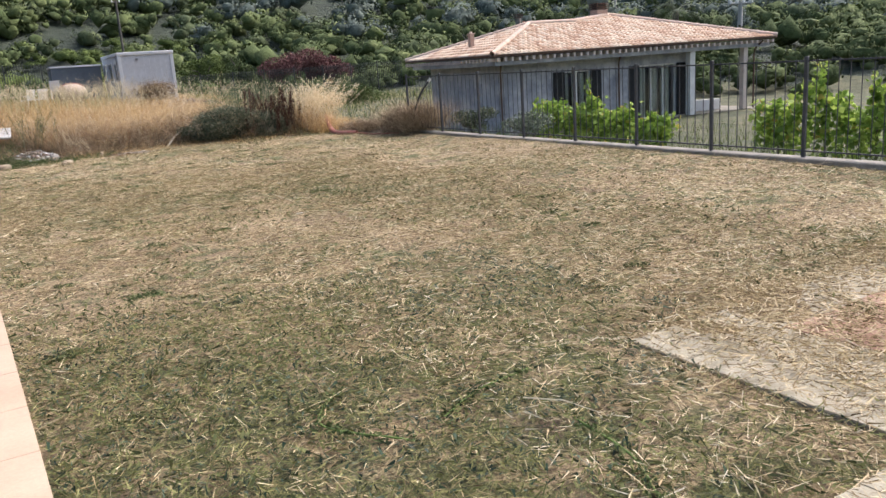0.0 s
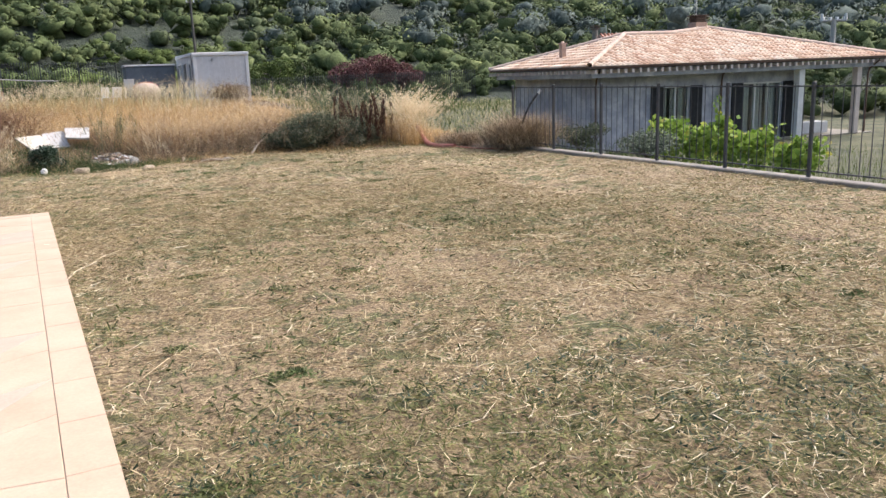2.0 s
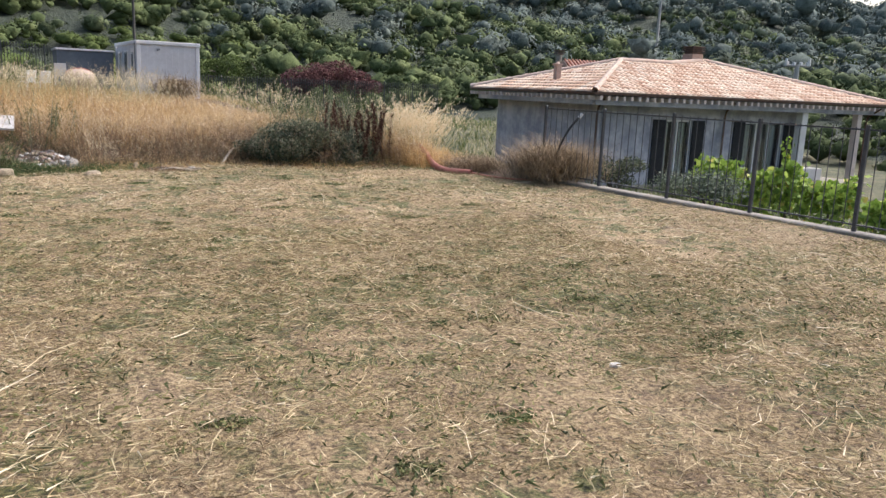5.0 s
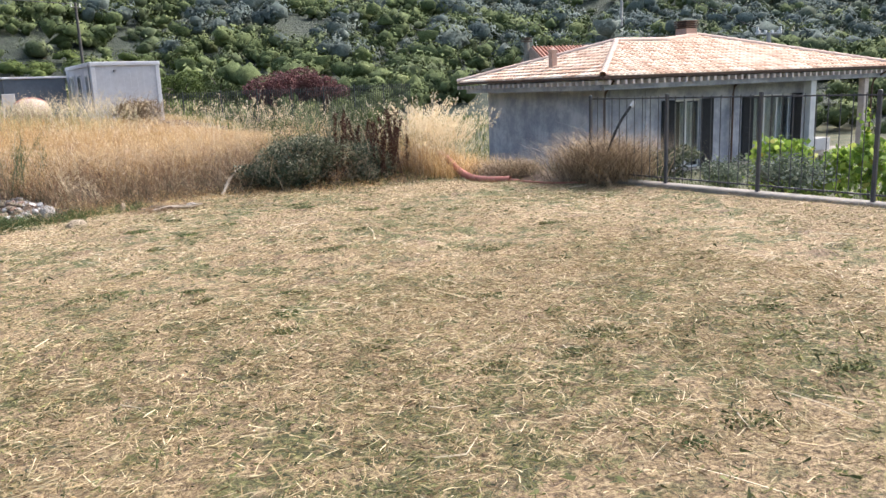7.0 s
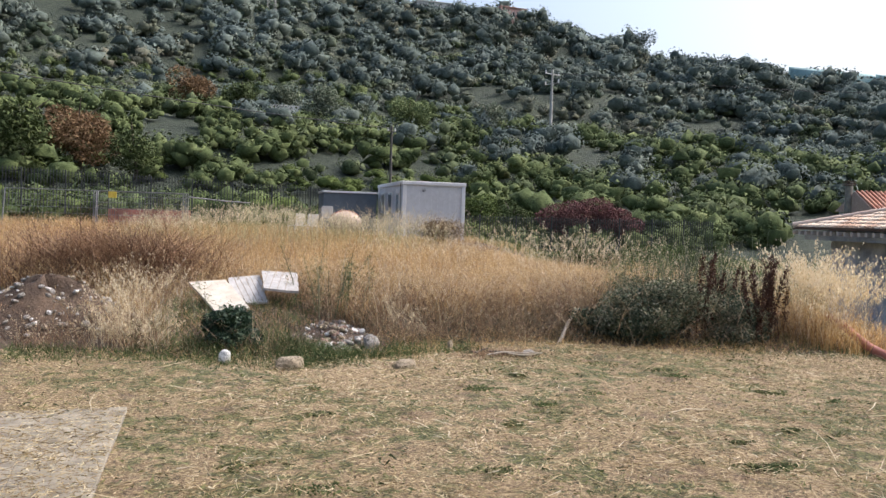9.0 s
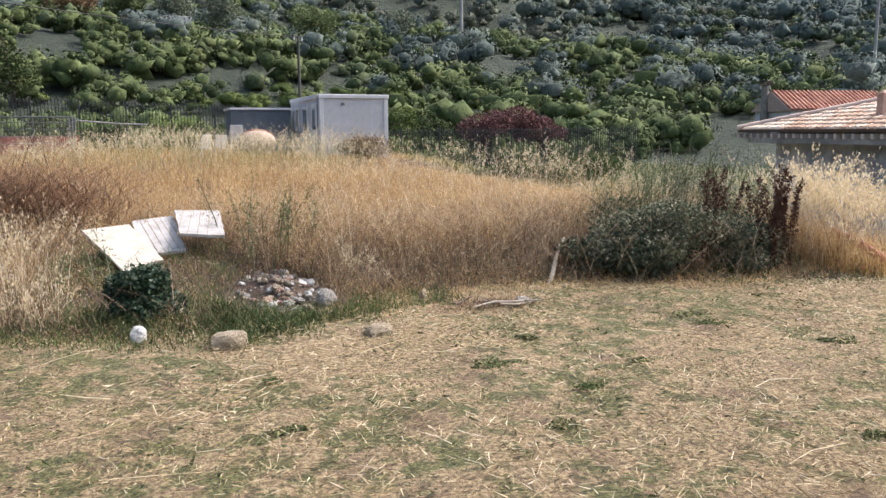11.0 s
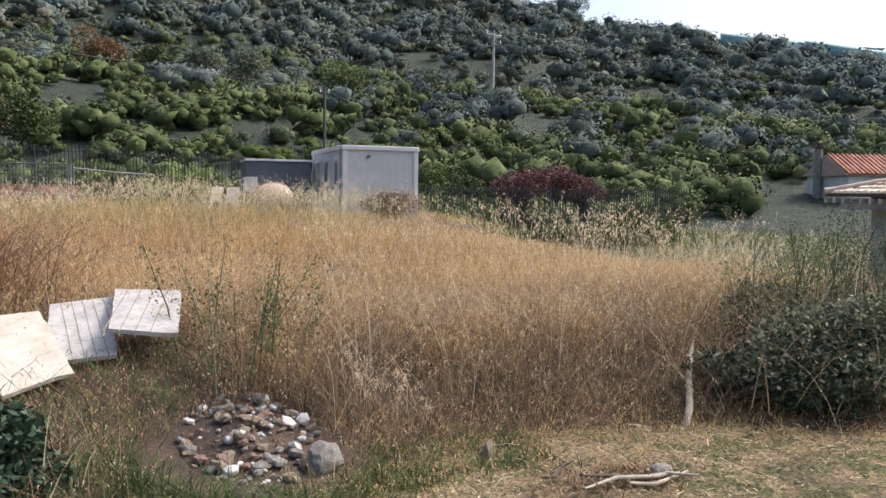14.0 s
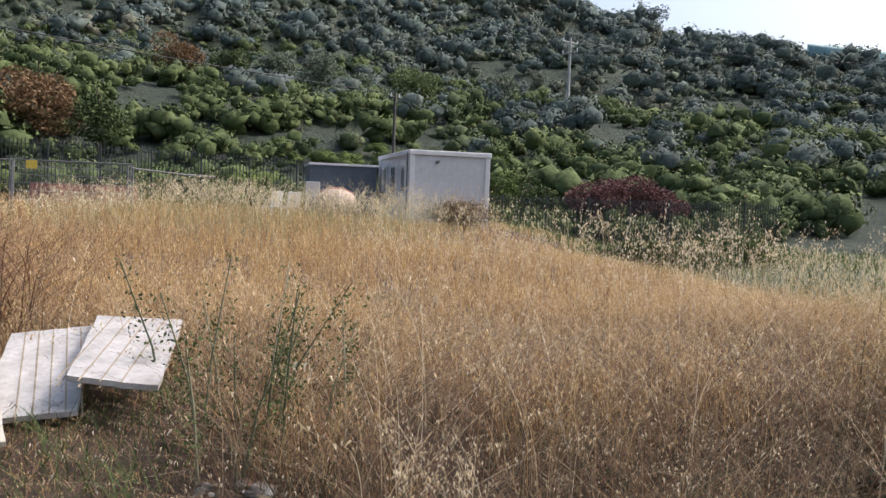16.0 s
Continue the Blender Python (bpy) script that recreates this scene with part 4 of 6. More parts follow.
def ridge(p, q, name="ridge_tile"):
    p, q = Vector(p), Vector(q)
    d = q - p
    n = max(2, int(d.length / 0.36))
    items = []
    for i in range(n):
        a, b = p + d * (i / n), p + d * ((i + 1.12) / n)
        items.append(tube_arrays([a[:], b[:]], [0.10, 0.085], 8))
    V, F = join_arrays(items)
    ob = put("ridge_tiles", raw_mesh("ridge_tiles", V, F), "rtile", roof)
    tagged(ob, "row of half-round ridge tiles set in pale mortar")


M["rtile"] = surf("ridge_terracotta", (0.58, 0.42, 0.33), (0.68, 0.56, 0.46), 3.0, 0.9, fine=20, grain=0.2)
e = 0.05
ridge((0, 0, EAVE + e), (*RB, zB + e))
ridge((*RB, zB + e), (*KN, zK + e))
ridge((*KN, zK + e), (*PK, zP + e))
ridge((RL, 0, EAVE + e), (*PK, zP + e))
ridge((0, WD, EAVE + e), (*RB, zB + e))

# rafters under the eaves and the beam that carries them
BEAM = EAVE - 0.235
box("beam", 0.22, RL - 0.22, 0.2, 0.34, BEAM - 0.15, BEAM, "wallc", house, 0.008)
box("beam", 0.2, 0.34, 0.345, WD - 0.3, BEAM - 0.15, BEAM, "wallc", house, 0.008)
bmr = bmesh.new()
add_box(bmr, -0.045, 0.045, -0.02, 1.0, BEAM + 0.002, BEAM + 0.125, 0.0)
rme = bpy.data.meshes.new("rafter")
bmr.to_mesh(rme)
bmr.free()
for k in range(int(RL / 0.3)):
    o = put("rafter", rme, "timber", house)
    o.location = (0.25 + k * 0.3, 0, 0)
for k in range(int(WD / 0.3)):
    o = put("rafter", rme, "timber", house)
    o.matrix_basis = pose(0, 0.25 + k * 0.3, 0, 0, 0, -90)
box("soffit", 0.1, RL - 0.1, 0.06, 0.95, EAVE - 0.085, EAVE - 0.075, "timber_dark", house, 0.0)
for x0, w in ((12.4, 0.24), (9.45, 0.28)):
    box("porch_column", x0, x0 + w, 0.3, 0.3 + w, FLOOR, BEAM - 0.13, "white" if x0 < 11 else "timber", house, 0.01)
box("porch_bench", 10.6, 12.2, 1.4, 2.0, FLOOR, FLOOR + 0.45, "white", house, 0.01)
for u, v in ((0.75, 0.5), (6.2, 0.5), (13.3, 0.3)):
    tube("downpipe", [(u - 0.3, v - 0.45, EAVE - 0.15), (u, v + 0.25, EAVE - 0.45), (u, v + 0.3, EAVE - 0.7), (u, v + 0.3, FLOOR)], [0.035] * 4, "timber_dark", house)


def chimney(u, v, w, z0, z1, mat, cap):
    c = new("chimney")
    c.parent = house
    box("stack", u - w, u + w, v - w, v + w, z0, z1, mat, c, 0.01)
    if cap == "slats":
        for k in range(4):
            box("cap_slat", u - w * 1.15, u + w * 1.15, v - w * 1.15, v + w * 1.15, z1 + 0.03 + k * 0.075, z1 + 0.065 + k * 0.075, "timber_dark", c, 0.006)
        box("cap_core", u - w * 0.8, u + w * 0.8, v - w * 0.8, v + w * 0.8, z1, z1 + 0.3, "black", c, 0.0)
    elif cap == "pot":
        box("cap", u - w * 1.3, u + w * 1.3, v - w * 1.3, v + w * 1.3, z1, z1 + 0.05, mat, c, 0.01)
        tube("pot_top", [(u, v, z1 + 0.05), (u, v, z1 + 0.12)], [w * 0.9, w * 0.3], mat, c)
    else:
        box("cap", u - w * 1.3, u + w * 1.3, v - w * 1.3, v + w * 1.3, z1, z1 + 0.06, mat, c, 0.01)
    return c


chimney(8.35, 5.0, 0.28, 2.6, 3.42, "brick", "slats")
chimney(1.2, 3.9, 0.1, 1.95, 2.62, "brick", "pot")
chimney(10.3, 6.6, 0.28, 2.2, 3.12, "brick", "flat")

# shrubs before the house and vines behind the fence
def bush(label, x, y, z, r, mat, seed, n=1800, leaf=0.05, name="bush", lumps=9, category="bush", stems=6, stem_mat="bark"):
    top = new(name)
    top.location = (x, y, z)
    tagged(top, label, category)
    g = np.random.default_rng(seed)
    items = []
    for k in range(stems):
        a = g.uniform(0, 6.28)
        e = Vector((math.cos(a) * r[0] * 0.6, math.sin(a) * r[1] * 0.6, r[2] * g.uniform(0.8, 1.5)))
        items.append(tube_arrays([(0, 0, -0.05), (e.x * 0.3, e.y * 0.3, e.z * 0.5), e[:]], [0.02, 0.014, 0.005], 5))
    V, F = join_arrays(items)
    put("stalk", raw_mesh("stalk", V, F), stem_mat, top)
    V, F = leaf_cloud(n, (0, 0, r[2] * 0.9), r, leaf, seed, hollow=0.2, lumps=lumps)
    V[:, 2] = np.maximum(V[:, 2], 0.0)
    put("foliage", raw_mesh("foliage", V, F), mat, top)
    return top


# ---- site cabin and shed ----
cab = new("site_cabin")
cab.matrix_world = pose(-2.17, 26.22, 0.73, 0, 0, -2)
tagged(cab, "grey prefabricated site cabin with pale frame beyond the field", "cabin")
CW, CL, CH = 2.66, 5.6, 2.4
box("body", 0.04, CW - 0.04, 0.04, CL - 0.04, 0.0, CH - 0.06, "cabin", cab, 0.01)
for xx in (0, CW - 0.16):
    for yy in (0, CL - 0.16):
        box("corner_post", xx, xx + 0.16, yy, yy + 0.16, 0.0, CH - 0.14, "cabin_trim", cab, 0.01)
box("roof_frame", -0.03, CW + 0.03, -0.03, CL + 0.03, CH - 0.16, CH, "cabin_trim", cab, 0.02)
box("floor_frame", -0.01, CW + 0.01, -0.01, CL + 0.01, -0.02, 0.14, "cabin_trim", cab, 0.01)
for k in range(8):
    box("panel_rib", 0.45 + k * 0.26, 0.46 + k * 0.26, 0.036, 0.04, 0.16, CH - 0.18, "cabin_trim", cab, 0.0)
vent = tube("vent", [(0.9, 0.04, CH - 0.36), (0.9, -0.04, CH - 0.36)], [0.055, 0.05], "iron", cab)
d = box("door", -0.02, 0.03, 0.55, 1.35, 0.14, CH - 0.32, "white", cab, 0.01)
box("door_pane", -0.03, -0.021, 0.72, 1.18, 1.1, CH - 0.5, "glass", d, 0.0)
box("handle", -0.07, -0.021, 0.62, 0.66, 1.1, 1.2, "iron", d, 0.0)
for y0 in (2.2, 3.9):
    w = box("window", -0.02, 0.03, y0, y0 + 0.8, 1.0, CH - 0.4, "white", cab, 0.01)
    box("pane", -0.03, -0.021, y0 + 0.06, y0 + 0.74, 1.06, CH - 0.46, "glass", w, 0.0)
tube("corner_rod", [(-0.06, 0.1, 0.3), (-0.06, 0.1, 2.3)], [0.015, 0.015], "iron", cab)

shed = new("metal_shed")
shed.matrix_world = pose(-4.75, 30.4, 0.75, 0, 0, -3)
tagged(shed, "dark blue-grey corrugated metal shed with pale roof edge", "shed")
bm = bmesh.new()
add_box(bm, 0, 2.4, 0.05, 2.5, 0, 1.9)
part("body", bm, "shed", shed)
box("roof_edge", -0.05, 2.45, -0.05, 2.55, 1.9, 1.98, "cabin_trim", shed, 0.01)
xs = np.arange(0, 2.42, 0.07)
prof = 0.02 + 0.02 * (np.arange(len(xs)) % 2)
V = np.stack([np.repeat(xs, 2), np.repeat(prof, 2), np.tile([0.0, 1.9], len(xs))], 1)
F = np.array([[2 * i, 2 * i + 2, 2 * i + 3, 2 * i + 1] for i in range(len(xs) - 1)])
put("corrugated_sheet", raw_mesh("corrugated_sheet", V, F), "shed", shed)

# ---- far things ----
def gz(x, y):
    return float(all_ground(np.array([float(x)]), np.array([float(y)]))[0])


def pole(name, label, x, y, top_z, r0, r1, mat, arms=(), sides=8, base=None):
    z0 = gz(x, y) if base is None else base
    p = new(name)
    p.location = (x, y, z0)
    tagged(p, label, "pole")
    h = top_z - z0
    tube("shaft", [(0, 0, -0.3), (0, 0, h * 0.5), (0, 0, h)], [r0, (r0 + r1) / 2, r1], mat, p, sides)
    for zz, half, ang in arms:
        c, s = math.cos(radians(ang)) * half, math.sin(radians(ang)) * half
        tube("crossarm", [(-c, -s, h - zz), (c, s, h - zz)], [r1 * 0.6] * 2, mat, p, 5)
        for k in (-1, 1):
            tube("insulator", [(c * k * 0.95, s * k * 0.95, h - zz), (c * k * 0.95, s * k * 0.95, h - zz + r1 * 3)], [r1 * 0.7, r1 * 0.5], "white", p, 5)
    return p


pole("power_pole", "tall pale concrete power pole with crossarms", 28.55, 79.8, 19.2, 0.22, 0.13, "pole", ((0.5, 1.1, 20), (1.6, 1.1, 110)))
pole("telephone_pole", "slim dark telephone pole among the bushes", 2.25, 47.7, 7.75, 0.11, 0.08, "pole_wood", ((0.3, 0.35, 30),))
big = pole("floodlight_pole", "tall pale pole with a cluster of floodlights", 44.8, 40.3, 11.7, 0.16, 0.10, "pole", ((0.1, 0.75, -30),), base=-1.0)
dish = pole("floodlight_pole", "short concrete pole with white floodlights", 43.4, 25.4, 4.5, 0.24, 0.17, "pole", ((0.1, 0.9, -30),), base=-1.2)
for p_, h_ in ((big, 12.6), (dish, 5.6)):
    for k in range(4):
        xx = -0.75 + k * 0.5
        a_ = radians(-30)
        box("lamp_head", -0.13, 0.13, -0.07, 0.07, 0, 0.24, "white", p_, 0.02, m=Matrix.Translation((xx * math.cos(a_), xx * math.sin(a_), h_ + 0.02)))
for p0, p1, sag in (((2.25, 47.7, 7.65), (-40, 17.3, 8.4), 0.7), ((28.55, 79.8, 18.9), (120, 60, 22), 2.0), ((44.8, 40.3, 11.4), (43.4, 25.4, 4.5), 0.3)):
    pts = [tuple(p0[i] + (p1[i] - p0[i]) * t - (sag * 4 * t * (1 - t) if i == 2 else 0) for i in range(3)) for t in np.linspace(0, 1, 14)]
    tagged(tube("overhead_cable", pts, [0.022] * 14, "black", None, 4), "thin dark overhead cable", "cable")


def pylon(az, r, h):
    x, y = at_az(az, r)
    p = new("pylon")
    p.location = (x, y, gz(x, y))
    tagged(p, "pale lattice pylon on the hillside", "pylon")
    w = 1.1
    for sx in (-1, 1):
        for sy in (-1, 1):
            tube("leg", [(sx * w, sy * w, 0), (sx * 0.3, sy * 0.3, h)], [0.12, 0.08], "pole", p, 4)
    n = 9
    for k in range(n):
        t0, t1 = k / n, (k + 1) / n
        a0, a1 = w + (0.3 - w) * t0, w + (0.3 - w) * t1
        for s in (-1, 1):
            tube("brace", [(-a0 * s, -a0, h * t0), (a1 * s, -a1, h * t1)], [0.06] * 2, "pole", p, 4)
            tube("brace", [(-a0, -a0 * s, h * t0), (-a1, a1 * s, h * t1)], [0.06] * 2, "pole", p, 4)
    for zz in (h * 0.8, h * 0.93):
        tube("crossarm", [(-2.2, 0, zz), (2.2, 0, zz)], [0.09] * 2, "pole", p, 4)


pylon(4.2, 190, 13)


def small_house(name, label, az, r, w, d, h, mat, yaw, flat=False, z=None, eave=0.3, rise=1.0, at=None):
    x, y = at or at_az(az, r)
    hs = new(name)
    hs.matrix_world = pose(x, y, gz(x, y) + 0.2 if z is None else z, 0, 0, yaw)
    tagged(hs, label, "house")
    wall = box("wall", -w / 2, w / 2, -d / 2, d / 2, -2.5 if z is None else 0, h, mat, hs, 0.0)
    n = max(2, int(w / 3))
    for k in range(n):
        u = -w / 2 + w * (k + 0.5) / n
        win = box("window", u - 0.45, u + 0.45, -d / 2 - 0.03, -d / 2 + 0.05, h * 0.35, h * 0.75, "white", hs, 0.0)
        box("pane", u - 0.35, u + 0.35, -d / 2 - 0.05, -d / 2 - 0.031, h * 0.38, h * 0.72, "shutter", win, 0.0)
    if flat:
        box("roof", -w / 2 - 0.3, w / 2 + 0.3, -d / 2 - 0.3, d / 2 + 0.3, h, h + 0.3, mat, hs, 0.02)
    else:
        bm = bmesh.new()
        e = eave
        lo, hi = [], []
        for x_ in (-w / 2 - e, w / 2 + e):
            lo.append([bm.verts.new((x_, -d / 2 - e, h - 0.05)), bm.verts.new((x_, 0, h + rise)), bm.verts.new((x_, d / 2 + e, h - 0.05)), bm.verts.new((x_, 0, h - 0.1))])
        for a, b in ((0, 1), (1, 2), (2, 3), (3, 0)):
            bm.faces.new((lo[0][a], lo[0][b], lo[1][b], lo[1][a]))
        bm.faces.new(lo[0])
        bm.faces.new(lo[1][::-1])
        bmesh.ops.recalc_face_normals(bm, faces=bm.faces)
        part("roof", bm, "brick", hs)
        cols = int(w / 0.3)
        items = []
        for k in range(cols):
            u = -w / 2 - e + (k + 0.5) * (w + 2 * e) / cols
            items.append(tube_arrays([(u, -d / 2 - e, h), (u, 0, h + rise + 0.05)], [0.11, 0.09], 6))
        V, F = join_arrays(items)
        tagged(put("roof_tiles", raw_mesh("roof_tiles", V, F), "old_tiles", hs), "old red curved tiles", kind="stuff")
    return hs


fh = small_house("far_house", "white plastered house with old red tiled roof", 0, 0, 7.5, 4.2, 2.7, "plaster", -14, z=0.3, rise=1.25, eave=0.2, at=(35.4, 36.5))
tube("chimney", [(-4.05, 0.5, 0.0), (-4.05, 0.5, 4.35)], [0.26, 0.24], "concrete", fh)
for k in range(3):
    box("chimney_cap", -4.37, -3.73, 0.18, 0.82, 4.38 + k * 0.12, 4.44 + k * 0.12, "timber_dark", fh, 0.0)
small_house("far_house", "pink plastered villa high on the hill", 21.2, 255, 9, 7, 4.5, "pink", 5, True)
small_house("far_house", "white flat-roofed house on the hilltop", 15.6, 263, 12, 8, 4.5, "plaster", 0, True)
small_house("far_house", "white flat-roofed house on the ridge", 48.6, 266, 11, 7, 4.0, "plaster", -20, True)
small_house("far_house", "long pale house along the ridge", 35.2, 267, 10, 6, 2.6, "plaster", -15, True)
wx, wy = at_az(5.2, 92)
tagged(box("garden_wall", wx - 1.7, wx + 1.7, wy, wy + 0.3, gz(wx, wy) - 1, gz(wx, wy) + 2.2, "plaster", None, 0.02), "pale plastered wall among the trees", "wall")
for a0, a1 in ((40.5, 45.5), (45.7, 52)):
    p0, p1 = at_az(a0, 248), at_az(a1, 250)
    items = []
    zz = [gz(*p0), gz(*p1)]
    V = np.array([(p0[0], p0[1], zz[0] - 0.5), (p1[0], p1[1], zz[1] - 0.5), (p1[0], p1[1], zz[1] + 6.0), (p0[0], p0[1], zz[0] + 6.0)])
    V2 = V + np.array([1.5, 3.0, 1.4])
    VV = np.concatenate([V, V2])
    FF = np.array([[0, 1, 2, 3], [4, 7, 6, 5], [3, 2, 6, 7], [0, 4, 5, 1], [0, 3, 7, 4], [1, 5, 6, 2]])
    tagged(put("greenhouse", raw_mesh("greenhouse", VV, FF), "net"), "long greenhouse under blue-green netting near the ridge", "greenhouse")


def palm(x, y, z, h):
    p = new("palm_tree")
    p.location = (x, y, z)
    tagged(p, "palm tree with arching dark green fronds", "tree")
    tube("trunk", [(0, 0, 0), (0.05, 0, h / 2), (0, 0, h)], [0.26, 0.22, 0.24], "bark", p)
    g = np.random.default_rng(4)
    Vs = []
    for k in range(42):
        a = g.uniform(0, 6.28)
        el = g.uniform(-0.2, 1.3)
        L = g.uniform(1.9, 2.6)
        side = np.array([-math.sin(a), math.cos(a), 0])
        prev = None
        for t in np.linspace(0.08, 1, 16):
            q = np.array([math.cos(a) * L * t * math.cos(el), math.sin(a) * L * t * math.cos(el), h + L * t * math.sin(el) - 0.9 * t * t * L * 0.6])
            for s in (-1, 1):
                tip = q + side * s * 0.38 * (1 - 0.6 * t) + np.array([math.cos(a), math.sin(a), -0.5]) * 0.16
                Vs.append([q, q + np.array([0, 0, 0.03]), tip, q + np.array([math.cos(a), math.sin(a), 0]) * 0.07])
    V = np.array(Vs).reshape(-1, 3)
    put("fronds", raw_mesh("fronds", V, np.arange(len(V)).reshape(-1, 4)), "palm", p)


palm(38.0, 27.0, -1.2, 5.3)

# single trees on the lower slope
for az, r, dh, cr, mat, lab, n in (
    (14.3, 91, 0, 3.2, "scrub_light2", "pale green round tree on the slope", 2600),
    (7.6, 93, 0, 2.9, "olive", "silvery olive tree on the slope", 2400),
    (5.0, 97, 0, 2.7, "olive", "silvery olive tree beside another on the slope", 2200),
    (10.4, 95, 0, 2.2, "olive", "small silvery olive tree on the slope", 1800),
    (20.2, 93, 0, 2.4, "olive", "grey-leaved tree with a ragged top", 1800),
    (-1.3, 101, 0, 2.9, "rust_leaf", "rusty brown half-dry tree on the slope", 2000),
    (2.2, 95, 0, 2.4, "scrub", "green tree on the slope", 1800),
    (-8.5, 64, 0, 3.0, "rust_leaf", "orange-brown tree behind the fence", 2200),
    (-12, 62, 0, 3.3, "scrub", "dull green tree behind the fence", 2400),
    (-5.0, 62, 0, 2.4, "scrub", "green tree behind the fence", 2000),
    (30.4, 262, 0, 5.4, "wood_hazy", "dark tree standing out on the skyline", 900),
    (36.3, 266, 0, 3.6, "wood_hazy", "lone umbrella-shaped tree on the skyline", 700),
    (17.5, 262, 0, 3.5, "wood_hazy", "dark cypress by the hilltop house", 700),
):
    x_, y_ = at_az(az, r)
    tree(lab, x_, y_, cr * 1.75, cr, mat, int(az * 10) + 400, leaf=cr * 0.05, n=n * 2, stem=0.16)
tree("bright green tree behind the cabin", 6.3, 41.5, 3.3, 1.9, "scrub_light", 71, z=-0.2, leaf=0.09, n=6000)
tree("green tree behind the fence", 8.7, 41.0, 3.0, 1.5, "scrub", 72, z=-0.2, leaf=0.09, n=4500)
for k, (x_, y_, h_, c_) in enumerate(((11.0, 38.6, 3.2, 1.5), (12.5, 38.9, 3.5, 1.7), (14.0, 38.6, 3.3, 1.6), (15.3, 38.9, 3.0, 1.4))):
    tree("purple-leaved shrub tree behind the fence", x_, y_, h_, c_, "red_leaf", 73 + 10 * k, z=-0.3, leaf=0.07, n=6500)
tree("green bush behind the fence", 20.6, 43.6, 2.5, 1.5, "scrub", 75, z=-0.3, leaf=0.09, n=4000)
tree("green bush behind the fence", 24.6, 47.0, 2.3, 1.7, "scrub", 76, z=-0.5, leaf=0.09, n=4000)
tree("dark bush near the house", 26.5, 45.0, 2.5, 1.8, "wood_hazy", 77, z=-0.7, leaf=0.09, n=4000)

# garden beyond the side fence
for x_, y_, r_, mat, lab, sd in ((1.9, -0.9, (0.7, 1.3, 0.42), "olive", "low grey-green shrub beyond the fence", 81), (4.4, 2.0, (0.9, 1.0, 0.6), "olive", "grey-green shrub before the house", 82),
                            (2.0, 1.6, (0.8, 1.1, 0.5), "sage", "low grey-green shrub beyond the fence", 83), (6.5, 1.5, (1.1, 1.0, 0.6), "scrub", "green shrub before the house", 84)):
    bush(lab, x_, y_, float(ground_z(x_, y_)), r_, mat, sd, 2200, 0.035)


def vine(x, y, length, height, seed, lab, spikes=()):
    """A leafy vine along a wire: knotted stems, large leaves, trailing shoots."""
    top = new("grape_vine")
    z = float(ground_z(x, y))
    top.location = (x, y, z)
    tagged(top, lab, "vine")
    g = np.random.default_rng(seed)
    items = []
    n = max(2, int(length / 0.8))
    for k in range(n):
        v = -length / 2 + length * (k + 0.5) / n
        items.append(tube_arrays([(0, v, -0.1), (0.05, v + 0.04, height * 0.35), (-0.03, v, height * 0.75)], [0.03, 0.024, 0.018], 6))
    V, F = join_arrays(items)
    put("stalk", raw_mesh("stalk", V, F), "bark", top)
    m = int(700 * length)
    hump = lambda v: 0.85 + 0.15 * np.sin(v * 4.1 + seed) + 0.1 * np.sin(v * 9.7)
    v = g.uniform(-length / 2, length / 2, m)
    t = g.beta(1.7, 1.2, m)
    P = np.stack([g.normal(0, 0.16, m), v, 0.12 + (height - 0.1) * t * hump(v)], 1)
    sz = g.uniform(0.045, 0.085, m)
    for sv, sh in spikes:
        q = 60
        ts = np.linspace(0, 1, q)
        P = np.concatenate([P, np.stack([g.normal(0, 0.05, q), sv + g.normal(0, 0.05, q), height * 0.8 + ts * sh], 1)])
        sz = np.concatenate([sz, np.linspace(0.085, 0.03, q)])
    V, F = leaves_at(P, sz, g, 0.6, 0.8)
    put("leaves", raw_mesh("leaves", V, F), "vine", top)
    return top


vine(3.4, -1.0, 3.4, 1.1, 91, "bright green grape vine on wires beyond the fence", ((-0.3, 0.75), (1.2, 0.2)))
vine(3.4, -3.35, 0.9, 0.85, 92, "small green grape vine beyond the fence", ((0.0, 0.2),))
vine(3.6, -7.8, 3.8, 1.45, 93, "tall yellow-green grape vine on wires beyond the fence", ((0.6, 0.7), (-0.4, 0.5), (-1.2, 0.85), (-1.7, 0.6)))
vine(3.6, -12.0, 3.4, 1.5, 94, "tall yellow-green grape vine on wires beyond the fence", ((0.5, 0.7), (1.2, 0.5), (-0.6, 0.6)))
V, F = leaf_cloud(2500, (16, -4.5, 0.0), (4.5, 0.8, 0.5), 0.05, 95, lumps=14)
stuff("lilac_flowers", V, F, "lilac", "lilac flowers in a far border", "flowers")
V, F = leaf_cloud(5000, (16, -4.2, -0.6), (6.0, 1.2, 0.8), 0.08, 96, lumps=16)
stuff("flower_border", V, F, "scrub", "green leaves of a far flower border", "flowers")

# a low car beyond the back fence and things left by the shed
car = new("car")
car.matrix_world = pose(27, 37, -0.95, 0, 0, -40)
tagged(car, "pale blue-white parked car behind the back fence", "car")
bm = bmesh.new()
add_box(bm, -2.1, 2.1, -0.85, 0.85, 0.3, 0.85, 0.12)
part("body", bm, "white", car)
bm = bmesh.new()
vs = add_box(bm, -1.3, 1.0, -0.72, 0.72, 0.85, 1.4, 0.08)
for v in bm.verts:
    if v.co.z > 1.2:
        v.co.x *= 0.8
        v.co.y *= 0.85
cabn = part("cabin", bm, "shutter", car)
box("roof", -1.0, 0.75, -0.58, 0.58, 1.4, 1.43, "white", car, 0.01)
